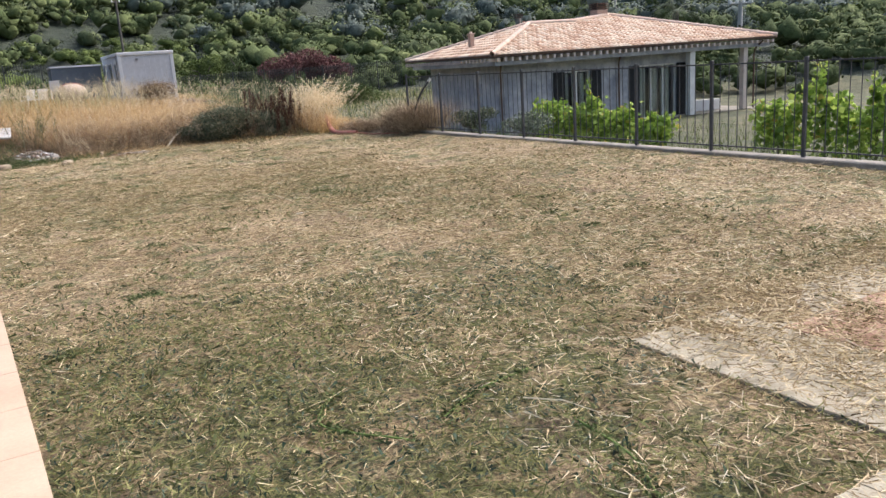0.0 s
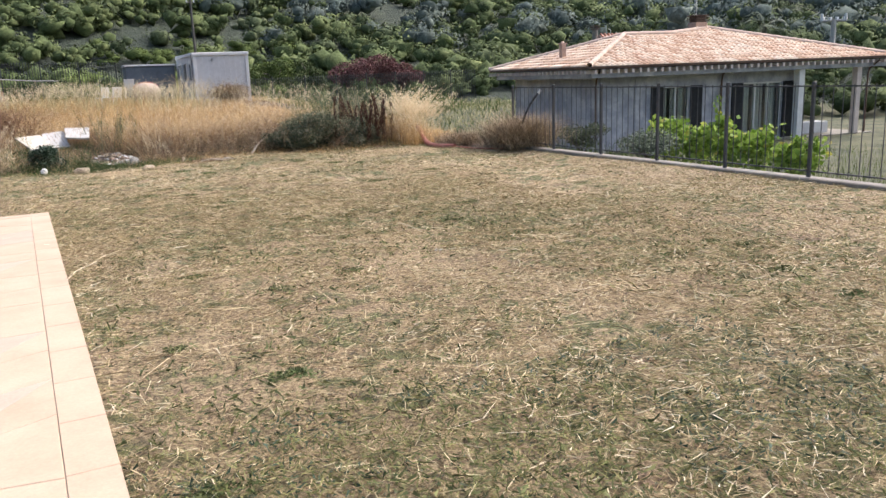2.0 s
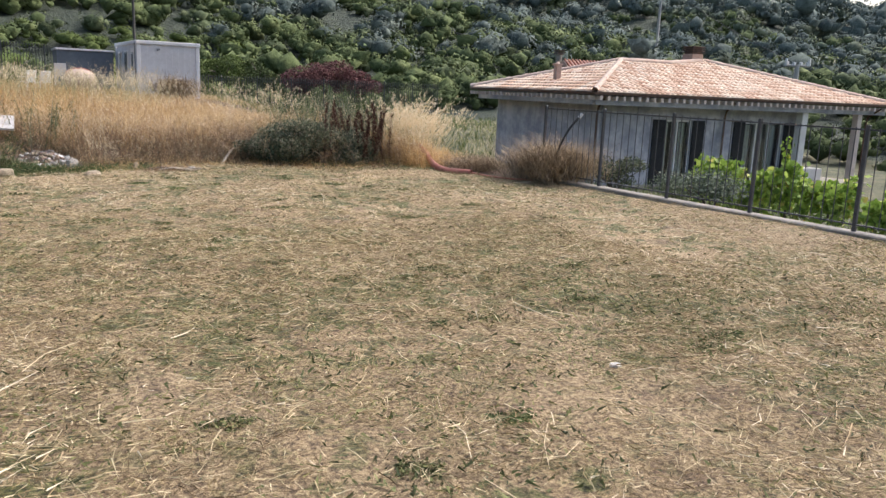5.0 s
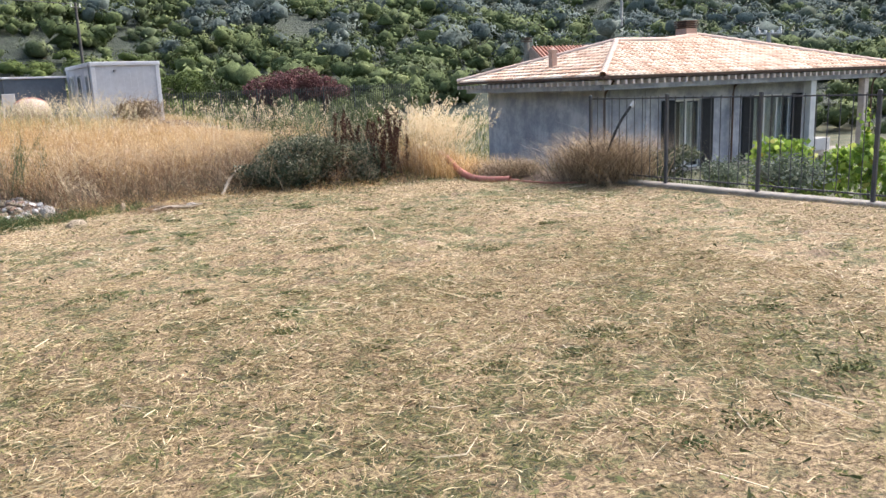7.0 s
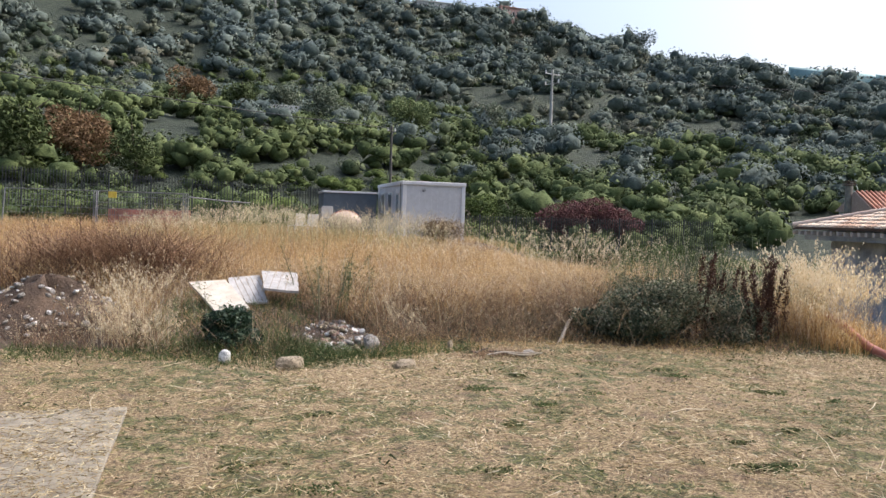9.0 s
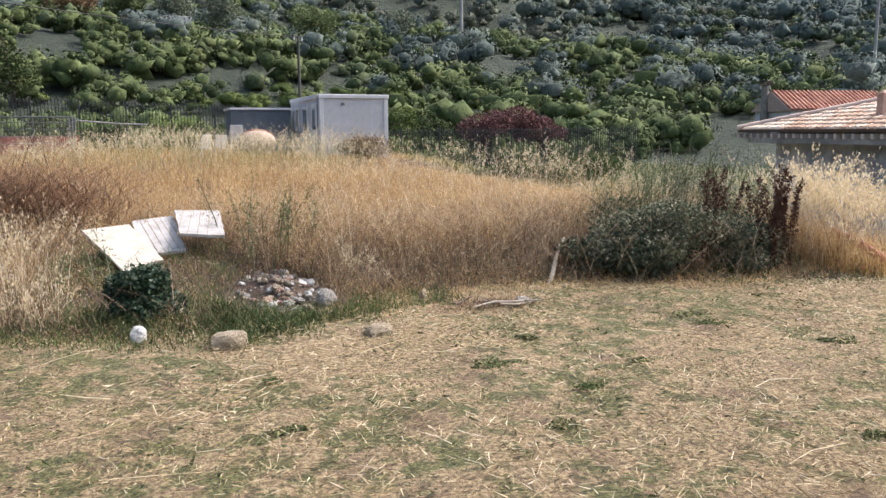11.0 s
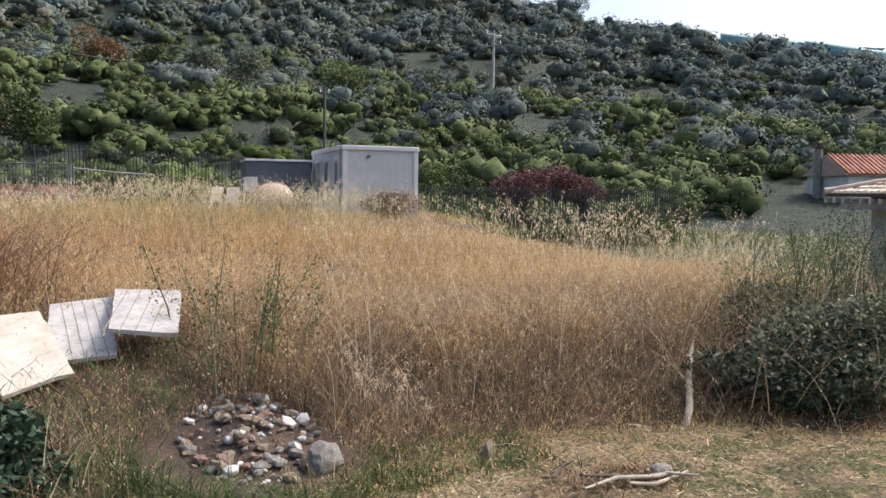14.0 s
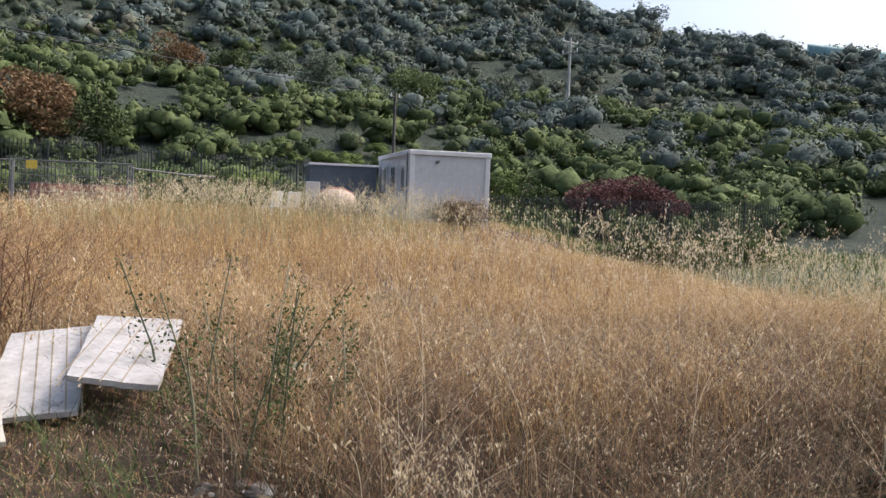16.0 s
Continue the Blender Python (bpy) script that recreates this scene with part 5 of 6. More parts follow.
for sx in (-1.35, 1.35):
    for sy in (-0.8, 0.8):
        w = tube("wheel", [(sx, sy - 0.1, 0.32), (sx, sy + 0.1, 0.32)], [0.32, 0.32], "black", car, 14)


def chair(x, y, yaw):
    z = float(ground_z(x, y))
    c = new("plastic_chair")
    c.matrix_world = pose(x, y, z, 0, 0, yaw)
    tagged(c, "white moulded plastic chair in the grass by the shed", "chair")
    for a in (-0.2, 0.2):
        for b in (-0.2, 0.2):
            tube("leg", [(a * 1.2, b * 1.2, 0), (a, b, 0.43)], [0.022, 0.028], "white", c, 6)
    box("seat", -0.24, 0.24, -0.24, 0.24, 0.42, 0.455, "white", c, 0.012)
    bm = bmesh.new()
    add_box(bm, -0.23, 0.23, 0.0, 0.03, 0.46, 0.92, 0.012)
    for v in bm.verts:
        v.co.y += 0.2 + (v.co.z - 0.46) * 0.2 - 0.2 * (v.co.x ** 2)
    part("backrest", bm, "white", c)
    for a in (-0.25, 0.25):
        box("armrest", a - 0.02, a + 0.02, -0.2, 0.24, 0.63, 0.655, "white", c, 0.008)
    return c


ch = chair(-5.7, 27.6, 200)
tagged(ch, group="chairs by the shed")
for x_, y_, w_ in ((-4.95, 27.9, 170), (-6.3, 27.4, 215)):
    copy_thing(ch, pose(x_, y_, float(ground_z(x_, y_)) + 0.35 * (w_ == 170), 0, 0, w_))

bm = bmesh.new()
bmesh.ops.create_uvsphere(bm, u_segments=20, v_segments=12, radius=0.62)
for v in bm.verts:
    v.co.z *= 0.75
    v.co.x *= 1.1
tank = part("water_tank", bm, "patio_pink", None, "rounded pale pink plastic tank lying by the shed")
tagged(tank, category="tank")
tank.location = (-4.3, 27.2, 1.35)
tube("band", [(0.68 * math.sin(a), 0.05, 0.46 * math.cos(a) + 0.02) for a in np.linspace(-1.0, 1.0, 9)], [0.03] * 9, "hose", tank)


def site_panel(x, y, yaw, lean, w=3.4, h=1.6):
    z = float(ground_z(x, y))
    p = new("site_fence_panel")
    p.matrix_world = pose(x, y, z, lean, 0, yaw)
    tagged(p, "galvanised wire site fence panel leaning in the grass", "fence panel")
    for k in (0, w):
        tube("upright", [(k, 0, 0), (k, 0, h)], [0.025] * 2, "wire", p, 6)
    for zz in (0.15, h):
        tube("rail", [(0, 0, zz), (w, 0, zz)], [0.02] * 2, "wire", p, 6)
    items = [tube_arrays([(k, 0, 0.15), (k, 0, h)], [0.006] * 2, 3) for k in np.arange(0.15, w, 0.16)]
    items += [tube_arrays([(0, 0, zz), (w, 0, zz)], [0.008] * 2, 3) for zz in np.arange(0.4, h, 0.25)]
    V, F = join_arrays(items)
    put("mesh", raw_mesh("mesh", V, F), "wire", p)
    return p


sp = site_panel(-13.9, 28.7, -2, -8)
tagged(sp, group="leaning site fence panels")
for x_, y_, yaw, lean in ((-14.0, 28.95, -2, -10), (-14.1, 29.2, 0, -6), (-17.4, 29.4, -6, -12)):
    copy_thing(sp, pose(x_, y_, float(ground_z(x_, y_)), lean, 0, yaw))
V, F = grid_sheet(np.linspace(-13.6, -10.4, 30), np.linspace(0, 0.9, 8), lambda a, b: b)
V = np.stack([V[:, 0], 29.6 + 0.06 * np.sin(V[:, 0] * 5), 0.75 + V[:, 1]], 1)
tagged(put("safety_netting", raw_mesh("safety_netting", V, F), "hose"), "faded red safety netting sagging in the grass", "netting")
tagged(box("yellow_sign", -13.45, -13.15, 28.3, 28.33, 2.05, 2.3, "yellow", None, 0.004), "small plain yellow sign on the site fence", "sign")
tagged(tube("scaffold_tube", [(-10.5, 28.7, 2.2), (-9.0, 29.2, 2.08), (-8.0, 29.5, 2.05)], [0.028] * 3, "wire", None, 7), "thin pale scaffold tube behind the grass", "tube")


# ---- boards, rocks and rubble at the lawn's edge ----
def board(name, tl, tr, br, mat, label, th=0.035, grooves=False, planks=6, bl=None):
    """A flat board through three of its corners, with chipped edges."""
    tl, tr, br = Vector(tl), Vector(tr), Vector(br)
    u, v = tr - tl, br - tr
    w, h = u.length, v.length
    u.normalize()
    v = (v - v.dot(u) * u).normalized()
    shear = ((br - tr).dot(u)) / h
    h = (br - tr).dot(v)
    n = u.cross(v)
    m = Matrix(((u.x, v.x, n.x, tl.x), (u.y, v.y, n.y, tl.y), (u.z, v.z, n.z, tl.z), (0, 0, 0, 1)))
    bm = bmesh.new()
    g = random.Random(len(label))
    grooves_at = []
    edge = []
    for a, b in (((0, 0), (w, 0)), ((w, 0), (w, h)), ((w, h), (0, h)), ((0, h), (0, 0))):
        for k in range(8):
            t = k / 8
            j = 0 if k == 0 else g.uniform(-0.006, 0.006)
            edge.append((a[0] + (b[0] - a[0]) * t + j, a[1] + (b[1] - a[1]) * t + j))
    edge = [(x + shear * y * 0.8, y) for x, y in edge]
    if bl:
        q = m.inverted() @ Vector(bl)
        dx, dy = q.x - shear * h * 0.8, q.y - h
        edge = [(x + dx * (1 - x / w) * y / h, y + dy * (1 - min(max(x / w, 0), 1)) * y / h) for x, y in edge]
    lo = [bm.verts.new((x, y, 0)) for x, y in edge]
    hi = [bm.verts.new((x, y, th)) for x, y in edge]
    bm.faces.new(hi)
    bm.faces.new(lo[::-1])
    for i in range(len(edge)):
        j = (i + 1) % len(edge)
        bm.faces.new((lo[i], lo[j], hi[j], hi[i]))
    if grooves:
        for k in range(1, planks):
            x = w * k / planks
            grooves_at.append(x)
    bmesh.ops.recalc_face_normals(bm, faces=bm.faces)
    ob = part(name, bm, mat, None, label)
    ob.matrix_world = m
    for x in grooves_at:
        for z0 in (-0.003, th - 0.001):
            box("batten", x - 0.004, x + 0.004, 0.01, h - 0.01, z0, z0 + 0.004, "rock", ob, 0.0)
    return tagged(ob, category="board")


board("marble_board", (-10.07, 7.29, 0.61), (-9.54, 7.4, 0.64), (-9.19, 6.42, 0.33), "marble_c", "cream board tilted over the weeds at the lawn's edge", 0.03, bl=(-9.63, 6.17, 0.19))
board("grooved_board", (-9.49, 7.76, 0.64), (-9.0, 7.82, 0.68), (-8.98, 6.78, 0.37), "marble", "white grooved board propped behind the cream one", 0.035, True, 6, bl=(-9.46, 6.75, 0.33))
board("grooved_board", (-8.98, 7.81, 0.75), (-8.43, 7.72, 0.73), (-8.49, 6.62, 0.54), "marble", "white grooved board leaning in the grass", 0.035, True, 5, bl=(-9.0, 6.82, 0.47))


def rock_mesh(seed, sub=2):
    bm = bmesh.new()
    bmesh.ops.create_icosphere(bm, subdivisions=sub, radius=1)
    for v in bm.verts:
        p = v.co.copy()
        d = 1 + 0.35 * noise.noise(p * 1.1 + Vector((seed, 0, 0))) + 0.14 * noise.noise(p * 3 + Vector((0, seed, 0)))
        v.co = p * d
        for ax in range(3):
            lim = 0.8 + 0.1 * ((seed * (ax + 3)) % 3)
            if abs(v.co[ax]) > lim:
                v.co[ax] = lim * (1 if v.co[ax] > 0 else -1) * (1 + 0.02 * noise.noise(p * 6))
    me = bpy.data.meshes.new("rock")
    bm.to_mesh(me)
    bm.free()
    return me


def rock(x, y, s, mat, label, seed, sink=0.25, yaw=0, z=None):
    me = rock_mesh(seed, 3)
    z = float(ground_z(x, y)) if z is None else z
    ob = put("rock", me, mat, None, pose(x, y, z + s[2] * (0.85 - sink), 0, 0, yaw) @ Matrix.Diagonal((*s, 1)))
    return tagged(ob, label, "rock")


rock(-9.62, 4.12, (0.08, 0.075, 0.085), "rock_white", "round white stone by the dark weeds", 2, 0.1)
rock(-8.95, 3.62, (0.19, 0.11, 0.1), "rock", "squarish beige stone at the lawn's edge", 5, 0.5, 5)
rock(-7.7, 3.55, (0.14, 0.1, 0.08), "rock", "beige stone half in the grass", 8, 0.6, 20)
rock(-6.78, 4.75, (0.055, 0.03, 0.07), "rock", "small upright tan stone", 11, 0.1, 40)
rock(-7.8, 4.85, (0.12, 0.1, 0.1), "rock_grey", "grey lump of broken concrete on the rubble", 13, 0.1, 10)
rock(-5.95, 4.12, (0.08, 0.06, 0.045), "rock_grey", "small grey stone by the dead branch", 17, 0.1, 10)
rock(-6.38, -6.84, (0.045, 0.03, 0.012), "rock_white", "flat white stone chip on the lawn", 19, 0.0, -35)


def rubble(cx, cy, rx, ry, height, n, seed, label, mats=("rock_grey", "rock_red", "rock", "rock_white")):
    """A heap: a low mound with broken stones on it."""
    g = np.random.default_rng(seed)
    top = new("rubble_heap")
    z0 = float(ground_z(cx, cy))
    top.location = (cx, cy, z0)
    tagged(top, label, "rubble")
    r_, a_ = np.meshgrid(np.linspace(0, 1, 9), np.linspace(0, 2 * np.pi, 25)[:-1], indexing="ij")
    X, Y = r_ * np.cos(a_) * rx, r_ * np.sin(a_) * ry
    Zg = ground_z(X + cx, Y + cy) - z0
    Z = Zg + height * np.cos(np.clip(r_, 0, 1) * np.pi / 2) ** 1.3 * (1 + 0.25 * np.sin(3 * a_ + r_ * 5)) - 0.03 * r_
    V = np.stack([X, Y, Z], -1).reshape(-1, 3)
    i, j = np.meshgrid(np.arange(8), np.arange(24), indexing="ij")
    F = np.stack([i * 24 + j, (i + 1) * 24 + j, (i + 1) * 24 + (j + 1) % 24, i * 24 + (j + 1) % 24], -1).reshape(-1, 4)
    put("mound", raw_mesh("mound", V, F), "field", top, smooth=True)
    meshes = [rock_mesh(30 + k, 1) for k in range(4)]
    kinds = {}
    for k in range(n):
        rr, aa = g.random() ** 0.6 * 0.95, g.uniform(0, 6.28)
        x, y = rr * math.cos(aa) * rx, rr * math.sin(aa) * ry
        z = float(ground_z(x + cx, y + cy)) - z0 + height * math.cos(rr * math.pi / 2) ** 1.3 * (1 + 0.25 * math.sin(3 * aa + rr * 5))
        s = 0.012 + 0.045 * g.random() ** 2.6
        mk = mats[min(len(mats) - 1, int(g.random() ** 1.4 * len(mats)))]
        mi_ = int(g.integers(0, 4))
        if (mk, mi_) not in kinds:
            me = meshes[mi_].copy()
            me.materials.append(M[mk])
            kinds[(mk, mi_)] = me
        ob = new("stone", kinds[(mk, mi_)])
        ob.parent = top
        ob.matrix_basis = pose(x, y, z + s * 0.3, g.uniform(-30, 30), g.uniform(-30, 30), g.uniform(0, 360)) @ Matrix.Diagonal((s * g.uniform(0.9, 1.6), s, s * g.uniform(0.5, 0.9), 1))
    return top


rubble(-8.15, 5.35, 0.46, 0.72, 0.09, 260, 41, "heap of broken grey and reddish stones in soil")
rubble(-11.9, 6.7, 1.3, 1.1, 0.5, 290, 42, "pale heap of rubble and earth beside the dry grass", ("rock_grey", "rock", "rock_white"))
tagged(tube("bleached_branch", [(-5.24, 4.77, -0.01), (-5.1, 4.9, 0.12), (-4.95, 5.1, 0.23), (-4.72, 5.38, 0.33), (-4.5, 5.62, 0.4)], [0.026, 0.027, 0.024, 0.021, 0.014], "dead_wood", None, 8), "bleached bent branch standing against the brambles", "branch")
for k, (x_, y_, a_, l_) in enumerate(((-6.55, 3.98, 4, 0.7), (-6.5, 4.1, -12, 0.55), (-6.3, 3.9, 14, 0.5), (-6.7, 4.2, 30, 0.35), (-6.2, 4.12, -30, 0.4))):
    c_, s_ = math.cos(radians(a_)), math.sin(radians(a_))
    pts_ = [(x_ + c_ * l_ * t_, y_ + s_ * l_ * t_ + 0.03 * math.sin(7 * t_ + k), 0.035 + 0.02 * math.sin(4 * t_ + k)) for t_ in (0, 0.33, 0.66, 1)]
    tagged(tube("dead_branch", pts_, [0.007, 0.013, 0.011, 0.006], "bark" if k % 2 else "dead_wood", None, 7), "thin dry branch lying on the soil by the brambles", "branch")


def bezier(pts, n):
    """Smooth line through pts."""
    P = np.array(pts, float)
    Q = np.concatenate([[2 * P[0] - P[1]], P, [2 * P[-1] - P[-2]]])
    out = []
    for i in range(1, len(Q) - 2):
        for t in np.linspace(0, 1, n, endpoint=False):
            a, b, c, d = Q[i - 1], Q[i], Q[i + 1], Q[i + 2]
            out.append(0.5 * (2 * b + (c - a) * t + (2 * a - 5 * b + 4 * c - d) * t * t + (3 * b - a - 3 * c + d) * t ** 3))
    out.append(P[-1])
    return np.array(out)


P = bezier([(-0.9, 4.65, 0.38), (-1.1, 4.05, 0.28), (-1.32, 3.4, 0.12), (-1.38, 2.85, 0.05), (-1.1, 2.35, 0.045)], 24)
rad = np.where(np.arange(len(P)) % 2 == 0, 0.062, 0.052)
tagged(tube("corrugated_hose", P, rad, "hose", None, 12), "faded red corrugated drain hose lying by the weeds", "hose")
P = bezier([(-1.1, 2.35, 0.045), (-1.0, 1.85, 0.03), (-0.85, 1.45, 0.03), (-0.5, 1.2, 0.025)], 8)
tagged(tube("thin_pipe", P, [0.018] * len(P), "hose", None, 7), "thin reddish pipe running on from the hose", "pipe")
P = bezier([(-0.12, 1.15, 0.02), (-0.12, 1.1, 0.32), (-0.05, 1.04, 0.66), (0.08, 0.97, 0.97), (0.24, 0.9, 1.2)], 12)
pp = tube("black_pipe", P, np.where(np.arange(len(P)) % 2 == 0, 0.026, 0.021), "black", None, 8)
tagged(pp, "bent black corrugated pipe rising from a dry bush", "pipe")
tube("pipe_end", [(0.24, 0.9, 1.19), (0.29, 0.87, 1.27)], [0.034, 0.03], "white", pp, 8, "white end cap")
tagged(tube("rubber_tyre", [(-11.42, -0.75 + 0.24 * math.cos(a), 0.27 + 0.24 * math.sin(a)) for a in np.linspace(0, 2 * np.pi, 25)], [0.06] * 25, "black", None, 10), "black ribbed rubber tyre standing on the paving", "tyre")

# ---- plants at the lawn's edge ----
def dense_bush(label, x, y, r, mats, seed, n, leaf, twigs=0, twig_mat="drybush", name="bush", lumps=12, z=None):
    """A tangle: twigs that arch out and leaves of more than one kind."""
    z = float(ground_z(x, y)) if z is None else z
    top = new(name)
    top.location = (x, y, z)
    tagged(top, label, "bush")
    g = np.random.default_rng(seed)
    for k, (mat, share) in enumerate(mats):
        V, F = leaf_cloud(int(n * share), (0, 0, r[2] * 0.55), r, leaf * (1 - 0.15 * k), seed + k, hollow=0.15, lumps=lumps)
        V[:, 2] = np.maximum(V[:, 2], g.uniform(0, 0.03, len(V)))
        put("foliage", raw_mesh("foliage", V, F), mat, top)
    if twigs:
        P = np.stack([g.normal(0, r[0] * 0.42, twigs), g.normal(0, r[1] * 0.42, twigs), np.abs(g.normal(0, r[2] * 0.35, twigs))], 1)
        V, F, _, _ = stalks(P, g.uniform(0.25, 0.75, twigs) * r[2] * 1.6, g.uniform(0.3, 1.3, twigs), np.full(twigs, 0.008), g, 4, 0.6)
        V[:, 2] = np.maximum(V[:, 2], 0.0)
        tagged(put("twig_tangle", raw_mesh("twig_tangle", V, F), twig_mat, top), kind="stuff")
    return top


dense_bush("grey-green bramble thicket at the lawn's edge", -3.75, 4.9, (1.2, 0.85, 0.7), (("bramble", 0.75), ("ivy", 0.25)), 101, 40000, 0.022, 350)
dense_bush("grey-green bramble thicket at the lawn's edge", -2.55, 4.55, (0.8, 0.65, 0.55), (("bramble", 0.75), ("ivy", 0.25)), 102, 18000, 0.022, 200)
dense_bush("dark low weeds under dry stalks", -4.5, 5.2, (0.7, 0.4, 0.3), (("ivy", 0.6), ("sage", 0.4)), 103, 5000, 0.025, 500)
dense_bush("clump of large fresh green leaves", -4.1, 5.0, (0.2, 0.18, 0.2), (("weed_light", 1.0),), 104, 110, 0.05, z=0.36)
dense_bush("dark ivy-like clump at the lawn's edge", -9.5, 4.85, (0.5, 0.5, 0.36), (("ivy", 1.0),), 105, 9000, 0.026, 60)
dense_bush("sprawling brown dry bush by the kerb", -0.02, 1.25, (0.85, 0.75, 0.5), (("drybush", 1.0),), 106, 5000, 0.012, 6500)
dense_bush("brown dry grass clump by the hose", -0.6, 2.9, (0.7, 0.5, 0.22), (("drybush", 1.0),), 107, 1500, 0.012, 2500)
dense_bush("mound of tangled reddish dry weeds", -11.3, 8.9, (1.7, 1.1, 0.75), (("drybush", 1.0),), 111, 6000, 0.014, 7000, "russet", "dry_bush")
dense_bush("olive-green tall weeds behind the thicket", -3.3, 6.0, (0.9, 0.5, 0.55), (("bramble", 0.6), ("sage", 0.4)), 108, 9000, 0.022, 400, "weed")
dense_bush("olive-green tall weeds behind the thicket", -1.7, 5.9, (0.6, 0.45, 0.45), (("bramble", 0.6), ("sage", 0.4)), 109, 5000, 0.022, 300, "weed")


def upright(name, label, x, y, n, h, mat_leaf, seed, leaf=0.022, spread=0.2, stem="weed", per=70, lo=0.15, category="weed"):
    """Upright stems with leaves or seeds set along them."""
    z = float(ground_z(x, y))
    top = new(name)
    top.location = (x, y, z)
    tagged(top, label, category)
    g = np.random.default_rng(seed)
    P = np.stack([g.normal(0, spread, n), g.normal(0, spread, n), np.zeros(n)], 1)
    hh = h * g.uniform(0.65, 1.08, n)
    items, Q = [], []
    for k in range(n):
        dx, dy = g.normal(0, 0.14, 2) * hh[k]
        p0 = P[k]
        p1 = p0 + np.array([dx, dy, hh[k]])
        mid = (p0 + p1) / 2 + np.array([dx * -0.15, dy * -0.15, 0])
        items.append(tube_arrays([p0, mid, p1], [0.008, 0.006, 0.003], 4))
        t = g.uniform(lo, 1, per)
        Q.append(p0 + (p1 - p0) * t[:, None] + g.normal(0, 0.022 + 0.03 * (mat_leaf != "dock"), (per, 3)))
    V, F = join_arrays(items)
    tagged(put("stalk", raw_mesh("stalk", V, F), stem, top), kind="stuff")
    Q = np.concatenate(Q)
    V, F = leaves_at(Q, leaf * g.uniform(0.6, 1.4, len(Q)), g, 0.5, 0.45)
    put("leaves", raw_mesh("leaves", V, F), mat_leaf, top)
    return top


for x_, y_, n_, h_, sd in ((-2.45, 4.3, 5, 1.25, 120), (-2.1, 4.45, 5, 1.2, 121), (-2.95, 4.75, 4, 1.2, 122), (-1.8, 4.75, 4, 1.15, 123), (-2.3, 5.0, 4, 1.25, 124)):
    upright("dock_plant", "dark brown dried dock stalks full of seed", x_, y_, n_, h_, "dock", sd, 0.019, 0.12, "dock", 380, 0.22)
for x_, y_, n_, h_, sd, lab in ((-7.95, 6.5, 16, 1.0, 130, "feathery grey-green weed standing in the dry grass"), (-2.5, 5.8, 34, 1.25, 131, "tall green weeds behind the thicket"), (-3.1, 5.9, 28, 1.15, 132, "tall green weeds behind the thicket"),
                            (-1.8, 6.2, 30, 1.3, 133, "tall green weeds behind the thicket"), (-1.2, 5.6, 7, 0.95, 134, "tall green weeds beside the pale oats"), (-9.9, 6.2, 4, 0.5, 135, "low green weed behind the boards")):
    upright("tall_weed", lab, x_, y_, n_, h_, ("scrub_light2", "weed", "bramble")[sd % 3], sd, 0.0125, 0.3, "bramble", 190, 0.05)


# ---- dry field ----
g = np.random.default_rng(50)


def field_points(n, x0, x1, y0, y1, off=0.25, low=False):
    x, y = g.uniform(x0, x1, n), g.uniform(y0, y1, n)
    k = y > edge_y(x) + off + g.normal(0, 0.12, n)
    for cx_, cy_, rx_, ry_ in ((-8.15, 5.1, 0.75, 0.75), (-11.9, 6.7, 1.1, 1.0)) if low else ((-3.75, 4.5, 1.25, 1.15), (-2.55, 4.25, 0.85, 0.9), (-8.3, 5.0, 0.85, 1.0), (-9.6, 4.75, 0.45, 0.4), (-9.35, 6.2, 1.3, 1.9), (-3.0, 5.1, 0.8, 0.4), (-11.9, 6.7, 1.2, 1.0), (-6.3, 11.0, 0.7, 0.5), (-5.9, 9.0, 0.6, 0.35)):
        k &= ((x - cx_) / rx_) ** 2 + ((y - cy_) / ry_) ** 2 > g.uniform(0.55, 1.1, n)
    for cx_, cy_, w_, d_ in ((-2.2, 26.1, 2.9, 6.0), (-4.8, 30.2, 2.6, 3)):
        k &= ~((x > cx_ - 0.1) & (x < cx_ + w_) & (y > cy_) & (y < cy_ + d_))
    k &= y < 33.5
    return x[k], y[k]


